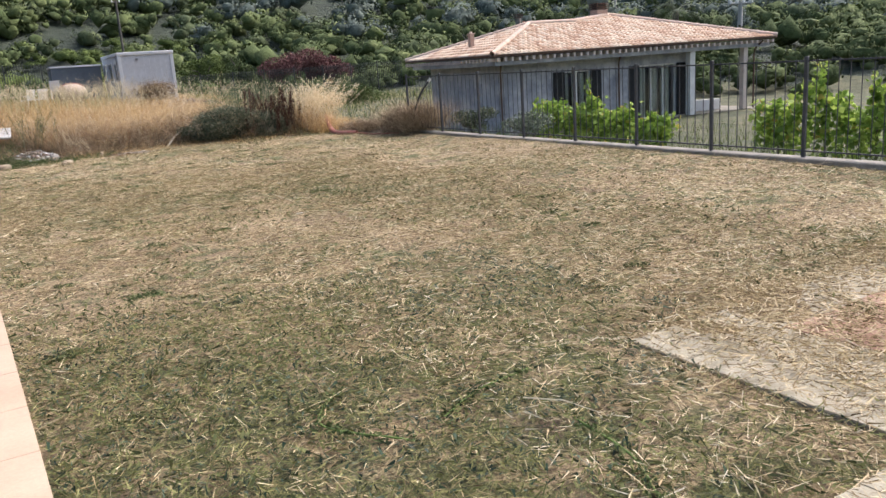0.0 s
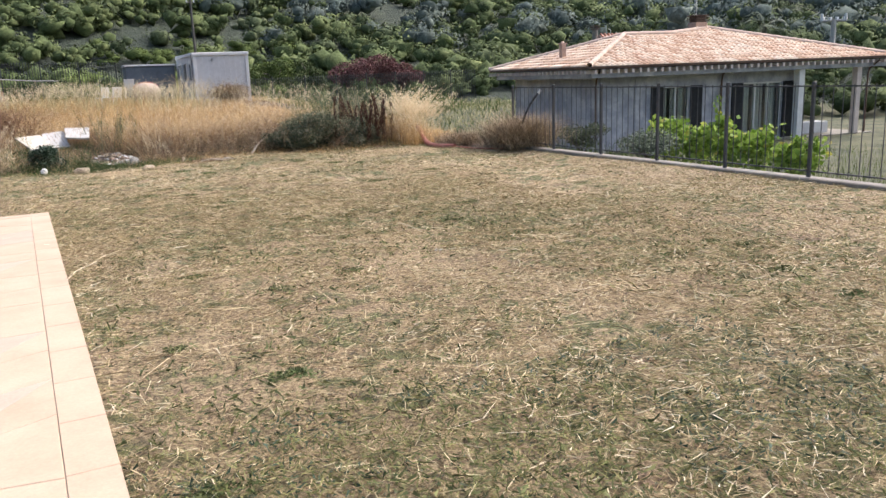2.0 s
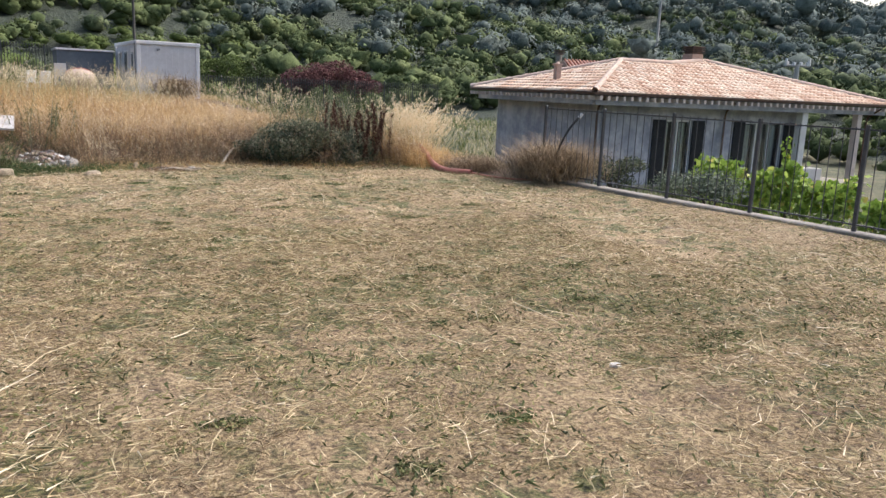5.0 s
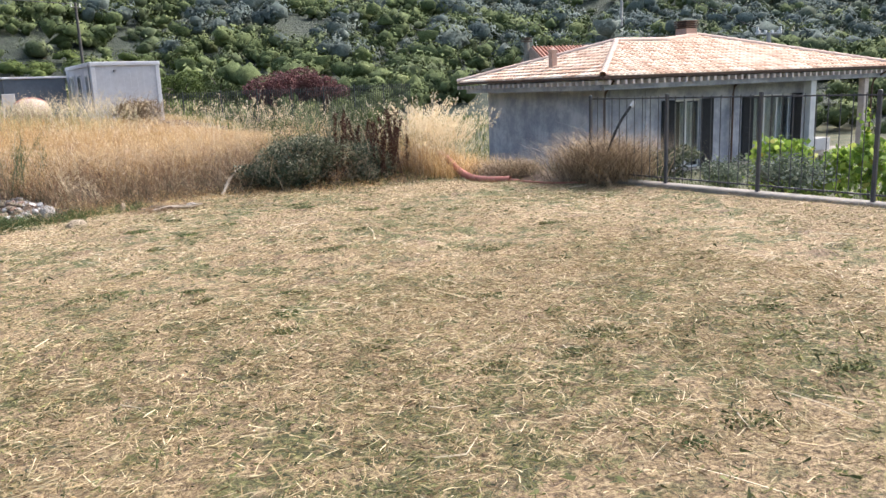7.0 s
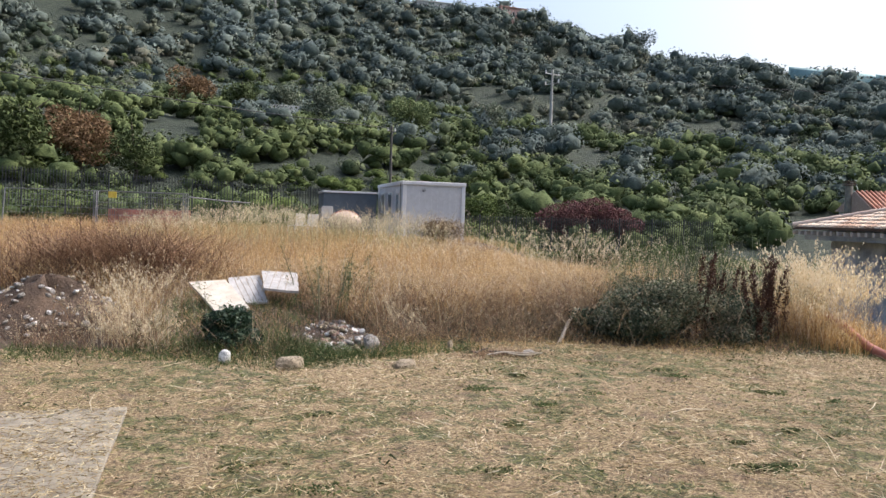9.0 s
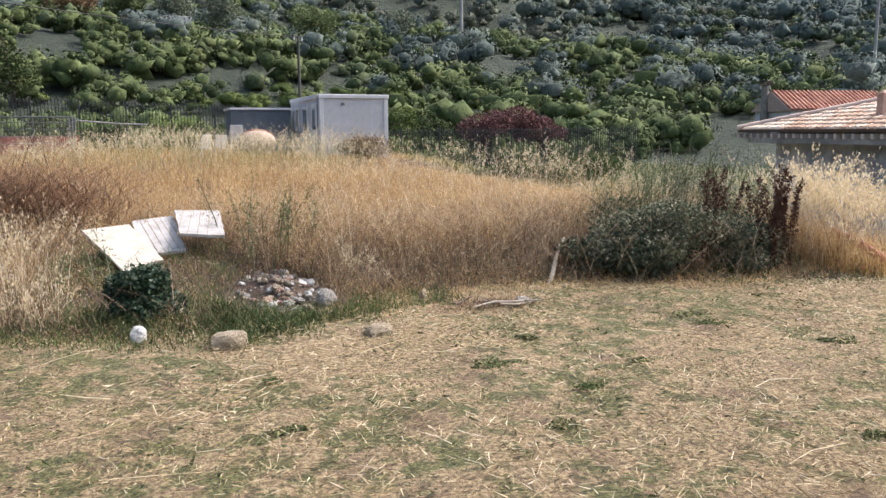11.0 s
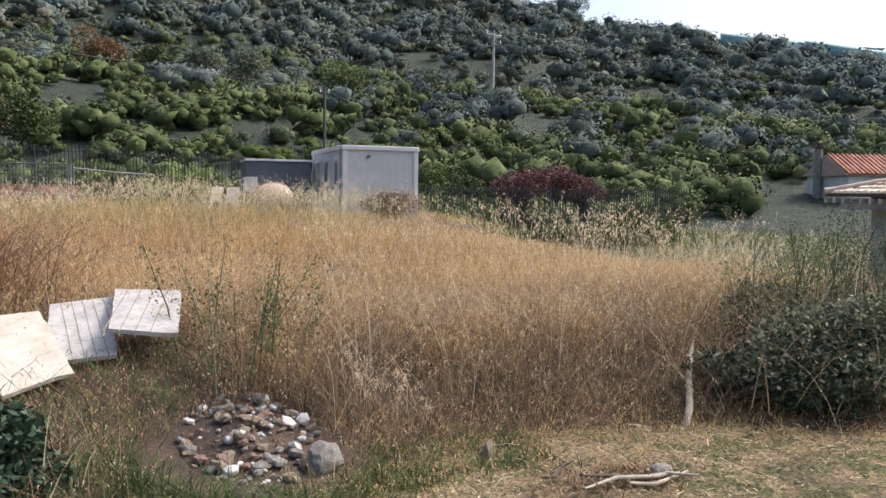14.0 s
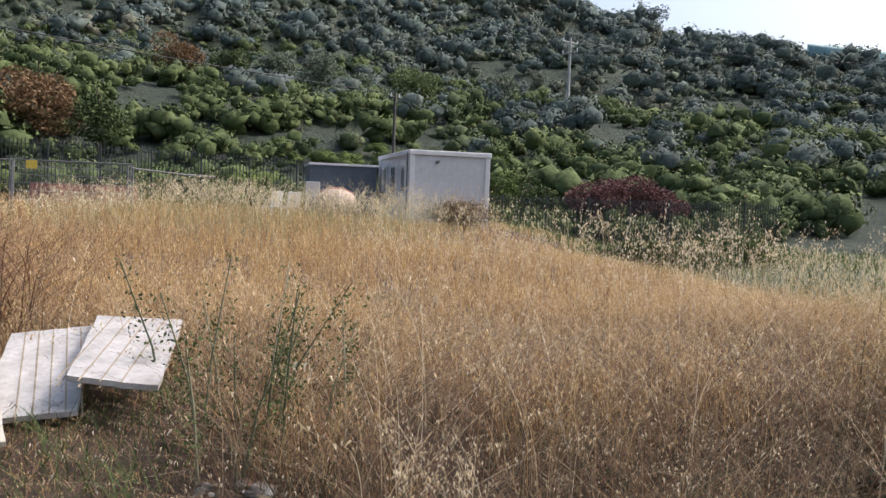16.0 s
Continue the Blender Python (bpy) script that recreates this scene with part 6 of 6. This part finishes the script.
def dry_grass(name, n, x0, x1, y0, y1, h0, h1, width, mat, label, seg=3, heads=0.0, head_n=5, head_s=0.013, lean=0.25, off=0.25, head_mat="heads", clump=True, droop=0.25):
    x, y = field_points(n, x0, x1, y0, y1, off, h1 <= 0.26)
    if clump:
        k = 0.6 * smooth_noise(x, y, 0.7, 2) + 0.4 * smooth_noise(x, y, 0.25, 8) + 0.2 * g.random(len(x)) > 0.45
        x, y = x[k], y[k]
    m = len(x)
    z = all_ground(x, y)
    edge_fade = 0.45 + 0.55 * smoothstep((y - edge_y(x) - off) / 1.1)
    h = g.uniform(h0, h1, m) * (0.55 + 0.5 * smooth_noise(x, y, 1.9, 4) + 0.4 * smooth_noise(x, y, 0.5, 6)) * edge_fade
    if name != "wild_oats":
        h = h * np.where((x > -1.0) & (y < 13), 0.42, np.where(y > 9, np.interp(x, [-5.5, -1.5], [1.0, 0.5]), 1.0))
    P = np.stack([x, y, z - 0.01], 1)
    V, F, tip, pre = stalks(P, h, np.minimum(np.abs(g.normal(0, lean, m)), 1.3), np.full(m, width) * g.uniform(0.7, 1.5, m), g, seg, droop)
    stuff(name, V, F, mat, label, "grass")
    if mat == "straw" and head_mat == "heads":
        head_mat = "gold_heads"
    if heads:
        sel = np.where(g.random(m) < heads)[0]
        T, Q = tip[sel], pre[sel]
        t = g.uniform(0.0, 1.15, (len(sel), head_n, 1))
        C = Q[:, None] + (T - Q)[:, None] * t + g.normal(0, 0.018, (len(sel), head_n, 3))
        C = C.reshape(-1, 3)
        s = head_s * g.uniform(0.6, 1.4, len(C))
        down = np.stack([g.normal(0, 0.35, len(C)), g.normal(0, 0.35, len(C)), -np.ones(len(C))], 1)
        a = g.uniform(0, 6.28, len(C))
        side = np.stack([np.cos(a), np.sin(a), np.zeros(len(C))], 1)
        ss = s[:, None]
        V = np.stack([C - down * ss + side * ss * 0.42, C - down * ss * 0.7 - side * ss * 0.42, C + down * ss], 1).reshape(-1, 3)
        F = np.arange(len(V)).reshape(-1, 3)
        stuff("seed_heads", V, F, head_mat, "pale seed heads of dry grass", "grass")


# close to where the walk ends, then thinner and broader with the distance
dry_grass("dry_grass", 20000, -12, -1.2, 4.2, 8.0, 0.22, 0.55, 0.0036, "russet", "reddish-brown dry grass at the lawn's edge", 3, 0.15, 5, 0.009, 0.75, droop=0.5)
dry_grass("tangled_grass", 22000, -12, -1.2, 4.2, 9.5, 0.25, 0.7, 0.0038, "drybush", "tangled grey-brown dry stems at the lawn's edge", 4, 0.2, 4, 0.008, 1.1, droop=0.9)
dry_grass("dry_grass", 15000, -12.5, -1, 5.9, 10.5, 0.35, 0.68, 0.0038, "straw", "golden dry grass in the field", 3, 0.35, 6, 0.012, 0.35)
dry_grass("dry_grass", 30000, -17, 1.5, 8.5, 17, 0.3, 0.68, 0.006, "straw", "golden dry grass in the field", 2, 0.6, 4, 0.013, 0.3)
dry_grass("dry_grass", 26000, -24, 4, 16, 33, 0.3, 0.65, 0.011, "straw", "golden dry grass in the field", 2, 0.5, 3, 0.02, 0.25)
dry_grass("dry_grass", 9000, -24, -9.5, 5, 18, 0.3, 0.75, 0.008, "russet", "reddish-brown dry grass in the field", 2, 0.5, 4, 0.011, 0.5)
dry_grass("wild_oats", 550, -6.5, 1.5, 8.5, 13.5, 0.75, 1.3, 0.004, "heads", "tall pale wild oats in the field", 4, 1.0, 14, 0.014, 0.12, clump=False)
dry_grass("wild_oats", 1500, -12, -3, 17, 24, 0.8, 1.25, 0.008, "weed_dry", "greenish wild oats in the field", 4, 1.0, 12, 0.017, 0.12, clump=False)
dry_grass("wild_oats", 380, -11.2, -10.2, 4.6, 6.5, 0.7, 1.0, 0.004, "heads", "tall pale wild oats beside the boards", 4, 1.0, 14, 0.012, 0.3, clump=False)
dry_grass("wild_oats", 120, -10.4, -8.4, 5.0, 7.0, 0.2, 0.4, 0.003, "heads", "low wild oats before the boards", 4, 1.0, 9, 0.010, 0.6, clump=False)
dry_grass("wild_oats", 420, -1.6, -0.7, 3.9, 5.1, 0.9, 1.45, 0.004, "heads", "clump of tall whitish wild oats by the hose", 4, 1.0, 20, 0.019, 0.22, clump=False, off=0.1)
dry_grass("dry_grass", 2200, -1.7, -0.4, 3.3, 5.6, 0.3, 0.85, 0.006, "straw", "golden dry grass around the oats", 4, 0.3, 5, 0.012, 0.4, off=0.0)
dry_grass("dry_grass", 3200, -1, 4.5, 4.5, 14, 0.25, 0.6, 0.008, "straw", "dry grass sloping to the house", 3, 0.3, 5, 0.013, 0.3)
dry_grass("arching_stalks", 420, -11, -3, 5.2, 8.0, 0.6, 1.1, 0.0045, "heads", "long pale arching stalks over the dry tangle", 6, 0.5, 6, 0.012, 1.1, clump=False, droop=0.5)
dry_grass("arching_stalks", 2600, -11, -3, 4.6, 7.0, 0.4, 0.9, 0.004, "russet", "bent grey-brown stalks over the dry tangle", 5, 0.1, 6, 0.010, 1.2, clump=False, droop=0.5)
dry_grass("wild_oats", 40, -7.4, -6.9, 5.4, 5.9, 0.5, 0.7, 0.003, "heads", "drooping pale wild oats at the lawn's edge", 4, 1.0, 14, 0.011, 0.5, clump=False)
dry_grass("green_weeds", 9000, -12, -6.4, 3.6, 5.1, 0.08, 0.2, 0.008, "weed", "green weeds along the lawn's edge", 2, 0.0, lean=0.8, off=-0.25)
dry_grass("green_weeds", 5000, -8.5, -3.5, 4.3, 7.0, 0.1, 0.34, 0.006, "sage", "dull green weeds under the dry grass", 2, 0.0, lean=0.7, off=0.0)
dry_grass("low_dry_grass", 9000, -11.2, -7.2, 3.9, 8.2, 0.05, 0.16, 0.003, "russet", "low trampled dry grass among the boards", 2, 0.1, 4, 0.009, 1.2, droop=0.6, off=-0.1)
dry_grass("low_dry_grass", 6000, -11.2, -8.2, 3.9, 8.2, 0.05, 0.14, 0.003, "straw", "low trampled dry grass among the boards", 2, 0.12, 5, 0.009, 1.2, droop=0.6, off=-0.1)
dry_grass("low_dry_grass", 9000, -8, 0, 3.8, 5.6, 0.05, 0.22, 0.0035, "straw", "low cut dry grass along the lawn's edge", 2, 0.1, 5, 0.009, 1.5, droop=0.6, off=-0.35)
dry_grass("green_weeds", 2500, -10.8, -8.4, 4.2, 7.4, 0.08, 0.24, 0.008, "weed", "green weeds among the boards", 2, 0.0, lean=0.8, off=-0.25)
dry_grass("green_weeds", 3000, -3.6, 0.2, 2.0, 4.6, 0.06, 0.16, 0.009, "weed", "green weeds along the lawn's edge", 2, 0.0, lean=0.6, off=-0.3)
x, y = g.uniform(0.3, 14, 16000), g.uniform(-20, 6, 16000)
z = ground_z(x, y)
x = np.where(np.arange(16000) % 3 == 0, x, g.uniform(1.2, 34, 16000))
y = np.where(np.arange(16000) % 3 == 0, y, g.uniform(16, 42, 16000))
z = ground_z(x, y)
V, F, _, _ = stalks(np.stack([x, y, z], 1), g.uniform(0.15, 0.5, 16000), np.abs(g.normal(0, 0.3, 16000)), np.where(np.arange(16000) % 3 == 0, 0.014, 0.04), g, 2)
stuff("garden_grass", V, F, "scrub_light", "uneven green grass in the neighbour's garden", "grass")

dense_bush("brown dry shrub in front of the grey cabin", -1.0, 24.9, (1.5, 0.7, 0.75), (("drybush", 0.6), ("rust_leaf", 0.4)), 139, 9000, 0.03, 900)
dense_bush("dark brown weeds and brambles by the back fence", 4.0, 22.0, (3.5, 1.2, 0.9), (("scrub", 0.7), ("drybush", 0.3)), 140, 9000, 0.06, 0)
dense_bush("green brambles below the back fence", 9.5, 26.0, (3.5, 1.2, 0.9), (("weed", 0.7), ("scrub", 0.3)), 141, 9000, 0.06, 0)
dry_grass("green_weeds", 9000, 1, 18, 13, 33, 0.3, 0.75, 0.02, "weed_dry", "tall greenish weeds before the back fence", 2, 0.25, 3, 0.014, 0.4)
dry_grass("green_weeds", 5000, -9.0, -6.2, 3.5, 4.7, 0.07, 0.22, 0.008, "weed", "dark green weeds round the stones", 2, 0.0, lean=0.9, off=-0.35)
dense_bush("heap of reddish-brown dry twigs on the soil", -6.3, 4.1, (0.6, 0.3, 0.07), (("drybush", 1.0),), 190, 300, 0.012, 500, "russet", "twig_heap")
# bare trampled soil patch with dark twigs in the field
for cx_, cy_, sd in ((-6.3, 11.0, 1), (-5.9, 9.0, 2), (-9.9, 9.2, 3)):
    dense_bush("flattened dark dry twigs in the field", cx_, cy_, (0.6, 0.35, 0.14), (("drybush", 1.0),), 160 + sd, 400, 0.014, 900, "drybush")


# ---- cut lawn ----
def lawn_points(n, x0, x1, y0, y1, pw=None):
    x, y = g.uniform(x0, x1, n), g.uniform(y0, y1, n)
    k = (y < edge_y(x) + 0.35 + g.normal(0, 0.15, n)) & (x < -0.15)
    k &= ~((x < -9.73) & (y < -1.83))
    return x[k], y[k]


def strewn(name, n, area, l0, l1, w, mat, label, up=0.02, tilt=0.25, thr=None, nz=0.9, seed=3, keep_paving=1.0):
    x, y = lawn_points(n, *area)
    if thr is not None:
        nn = 0.6 * smooth_noise(x, y, nz, seed) + 0.4 * smooth_noise(x, y, nz * 0.3, seed + 2)
        k = nn + 0.14 * g.random(len(x)) > thr - 0.05
        zone = smoothstep((-6.3 - x) / 2.6) * smoothstep((-8.5 - y) / 3.5)
        green = mat in ("cut_green", "sage", "weed", "lawn_green")
        k &= g.random(len(x)) < (0.4 + 0.6 * zone if green else 1 - 0.25 * zone)
        x, y = x[k], y[k]
    if keep_paving < 1:
        onp = ((x > -6.75) & (x < -2.6) & (y < -12.75)) | ((x < -6.98) & (x > -7.9) & (y < -14.38)) | ((x < -10.45) & (y > -0.9) & (y < 2.0))
        k = ~onp | (g.random(len(x)) < keep_paving)
        x, y = x[k], y[k]
    m = len(x)
    onp = ((x > -6.75) & (x < -2.6) & (y < -12.75)) | ((x < -6.98) & (x > -7.9) & (y < -14.38)) | ((x < -10.45) & (y > -0.9) & (y < 2.0))
    z = ground_z(x, y) + np.where(onp, 0.042, 0.0) + g.uniform(0.002, up, m)
    a, t = g.uniform(0, 2 * np.pi, m), g.normal(0, tilt, m)
    L = g.uniform(l0, l1, m) * 0.5
    d = np.stack([np.cos(a) * np.cos(t), np.sin(a) * np.cos(t), np.sin(t)], 1) * L[:, None]
    b = a + np.pi / 2
    r = g.normal(0, 0.7, m)
    s = np.stack([np.cos(b) * np.cos(r), np.sin(b) * np.cos(r), np.sin(r)], 1) * (w * g.uniform(0.6, 1.4, m) * 0.5)[:, None]
    c = np.stack([x, y, z + np.abs(d[:, 2])], 1)
    bend = np.stack([np.cos(b), np.sin(b), np.zeros(m)], 1) * (L * g.normal(0, 0.25, m))[:, None]
    if l1 > 0.15:
        V = np.stack([c - d - s, c - d + s, c + bend + s, c + bend - s, c + d - s * 0.5, c + d + s * 0.5], 1).reshape(-1, 3)
        i = (np.arange(m) * 6)[:, None]
        F = np.concatenate([i + np.array([0, 1, 2, 3]), i + np.array([3, 2, 5, 4])], 0)
    else:
        V = np.stack([c - d - s * 1.3, c - d * 0.8 + s * 1.3, c + d + bend * 0.5], 1).reshape(-1, 3)
        F = np.arange(3 * m).reshape(m, 3)
    return stuff(name, V, F, mat, label, "grass")


NEAR = (-10.3, -3.5, -17.5, -2.0)
FAR = (-12.5, 0.0, -7.0, 5.2)
strewn("cut_straw", 150000, NEAR, 0.025, 0.12, 0.0035, "litter", "pale cut straw strewn over the lawn", 0.04, 0.25, 0.52, 0.6, 3, 1.0)
strewn("cut_straw", 14000, NEAR, 0.08, 0.2, 0.0035, "litter", "longer pale cut stalks on the lawn", 0.03, 0.15, 0.5, 0.8, 3, 1.0)
strewn("cut_straw", 140000, FAR, 0.02, 0.09, 0.004, "litter", "pale cut straw strewn over the lawn", 0.035, 0.22, 0.5, 0.8, 3, 1.0)
strewn("cut_straw", 9000, (-12, -3, -5, 0), 0.08, 0.2, 0.0035, "litter", "longer pale cut stalks on the lawn", 0.04, 0.2, 0.42, 0.8, 3, 1.0)
strewn("cut_straw", 40000, (-6, -0.1, -17, -5), 0.03, 0.10, 0.006, "litter", "pale cut straw strewn over the lawn", 0.025, 0.2, 0.44, 1.3, 3, 1.0)
strewn("cut_grass", 130000, NEAR, 0.012, 0.06, 0.006, "cut_green", "cut green weeds over the lawn", 0.045, 0.35, 0.55, 0.7, 9, 0.1)
strewn("cut_grass", 80000, FAR, 0.02, 0.07, 0.007, "cut_green", "cut green weeds over the lawn", 0.035, 0.35, 0.56, 0.5, 9, 0.1)
strewn("cut_grass", 36000, (-6, -0.1, -17, -5), 0.03, 0.08, 0.009, "cut_green", "cut green weeds over the lawn", 0.02, 0.25, 0.5, 1.3, 9, 0.3)
strewn("dark_litter", 90000, (-11, -2, -17, 4), 0.01, 0.05, 0.007, "sage", "dark wilted leaves over the lawn", 0.03, 0.25, 0.54, 0.6, 21, 0.1)
strewn("long_straw", 500, (-12, -0.3, -17, 5), 0.2, 0.5, 0.005, "heads", "long pale stalks lying on the lawn", 0.04, 0.12)
strewn("green_tufts", 14000, NEAR, 0.03, 0.09, 0.014, "lawn_green", "small green weeds in the lawn", 0.02, 0.3, 0.72, 0.55, 15, 0.1)
strewn("green_tufts", 16000, FAR, 0.03, 0.10, 0.014, "lawn_green", "small green weeds in the lawn", 0.02, 0.3, 0.72, 0.55, 15, 0.1)
strewn("green_tufts", 36000, (-10.6, -3.2, -17.5, -5.5), 0.03, 0.09, 0.012, "lawn_green", "dark green weeds growing in the lawn", 0.035, 0.4, 0.66, 0.75, 33, 0.0)
strewn("green_tufts", 16000, (-10.6, -3.2, -17.5, -5.5), 0.03, 0.08, 0.012, "lawn_green", "dark green weeds growing in the lawn", 0.035, 0.4, 0.72, 1.6, 39, 0.0)
strewn("green_tufts", 12000, (-12, -1, -9, 4.8), 0.03, 0.09, 0.015, "lawn_green", "dark green weeds growing in the lawn", 0.03, 0.4, 0.66, 0.9, 41, 0.0)
strewn("straw_patches", 26000, (-10, -0.5, -15, 4.6), 0.04, 0.14, 0.0045, "heads", "bright straw lying in patches on the lawn", 0.05, 0.2, 0.66, 1.1, 57, 0.3)
strewn("cut_straw", 16000, (-6.8, -2.6, -16.5, -12.4), 0.03, 0.12, 0.005, "litter", "pale cut straw strewn over the flagstones", 0.02, 0.2, 0.45, 0.6, 3, 1.0)
strewn("cut_straw", 12000, (-13.5, -10.45, -0.9, 2.0), 0.03, 0.10, 0.005, "litter", "pale cut straw strewn over the flagstones", 0.02, 0.2, 0.45, 0.6, 3, 1.0)
strewn("cut_straw", 12000, (-6.5, -2.6, -14.2, -12.4), 0.03, 0.10, 0.005, "litter", "pale cut straw strewn over the flagstones", 0.02, 0.2, None, 0.6, 3, 1.0)
strewn("straw_patches", 16000, (-8.0, -1.5, -16, -9), 0.04, 0.14, 0.005, "heads", "bright straw lying in patches on the lawn", 0.04, 0.2, 0.5, 1.3, 61, 1.0)
strewn("cut_grass", 30000, (-9.75, -6.3, -16, -10), 0.03, 0.1, 0.0055, "cut_green", "cut green stalks over the lawn", 0.05, 0.4, 0.42, 0.5, 9, 0.1)
strewn("dark_litter", 16000, (-9.75, -6, -16, -10), 0.02, 0.07, 0.01, "ivy", "dark green weed leaves in the lawn", 0.03, 0.4, 0.6, 0.6, 77, 0.0)
tuft_rng = np.random.default_rng(9)
for k in range(70):
    x_, y_ = tuft_rng.uniform(-9.6, -3.5), tuft_rng.uniform(-14, 3.2)
    r_ = tuft_rng.uniform(0.12, 0.34)
    dense_bush("flattened green weed tuft in the cut lawn", x_, y_, (r_, r_ * 0.6, 0.02), (("weed" if k % 3 == 0 else "lawn_green", 1.0),), 170 + k, 200, 0.014, name="weed_tuft")

for k, pts in enumerate((((-8.1, -12.9), (-7.8, -12.75), (-7.45, -12.7)), ((-8.35, -13.0), (-8.6, -12.6), (-8.4, -12.3)), ((-7.65, -13.3), (-7.7, -13.7), (-7.85, -14.0)))):
    top = new("cut_weed_stem")
    top.location = (pts[0][0], pts[0][1], 0.0)
    tagged(top, "long cut green weed stem lying on the lawn", "weed")
    Pq = bezier([(x_ - pts[0][0], y_ - pts[0][1], 0.03) for x_, y_ in pts], 10)
    tube("stem", Pq, [0.005] * len(Pq), "weed_light", top, 5)
    gg_ = np.random.default_rng(300 + k)
    Q = Pq[gg_.integers(0, len(Pq), 170)] + gg_.normal(0, 0.022, (170, 3)) * np.array([1, 1, 0.4])
    V, F = leaves_at(Q, np.full(170, 0.016), gg_, 0.3, 0.4)
    put("leaves", raw_mesh("leaves", V, F), "weed", top)

# ---- stones of the paving, last ----
for slab, rect, z, border, cell, seed, mats, edge_mat in todo:
    x0, x1, y0, y1 = rect
    rotm = PATIO @ Matrix.Translation((10.0, 1.85, 0)) if slab is patio else Matrix.Identity(4)
    slab.matrix_world = rotm
    if border:
        yy = y0
        k = 0
        while yy < y1 - 0.01:
            ye = min(yy + 0.62, y1)
            bm = stone_poly([(x1 - border, yy + 0.003), (x1, yy + 0.003), (x1, ye - 0.002), (x1 - border, ye - 0.002)], z, 0.04)
            part("edging_stone", bm, edge_mat, slab)
            yy = ye
        xx = x0
        while xx < x1 - border - 0.01:
            xe = min(xx + 0.62, x1 - border)
            part("edging_stone", stone_poly([(xx + 0.003, y1 - border), (xe - 0.002, y1 - border), (xe - 0.002, y1), (xx + 0.003, y1)], z, 0.04), edge_mat, slab)
            xx = xe
        x1, y1 = x1 - border - 0.001, y1 - border - 0.001
    gg = random.Random(seed)
    for pts in tile_cells(x0, x1, y0, y1, cell, seed, 0.28 if border else 0.12):
        cx_, cy_ = sum(p[0] for p in pts) / len(pts), sum(p[1] for p in pts) / len(pts)
        if slab is patio and cx_ < -12.2:
            continue
        if mats[1] == "flag_red":
            mt = "flag_red" if -6.0 < cx_ < -3.8 and -14.4 < cy_ < -13.3 or (cx_ > -5.2 and cy_ < -14.5) else "flag"
        else:
            mt = mats[0] if gg.random() < 0.6 else mats[1]
        part("paving_stone", stone_poly(pts, z - 0.002 - 0.004 * gg.random() * (border == 0), 0.03), mt, slab)
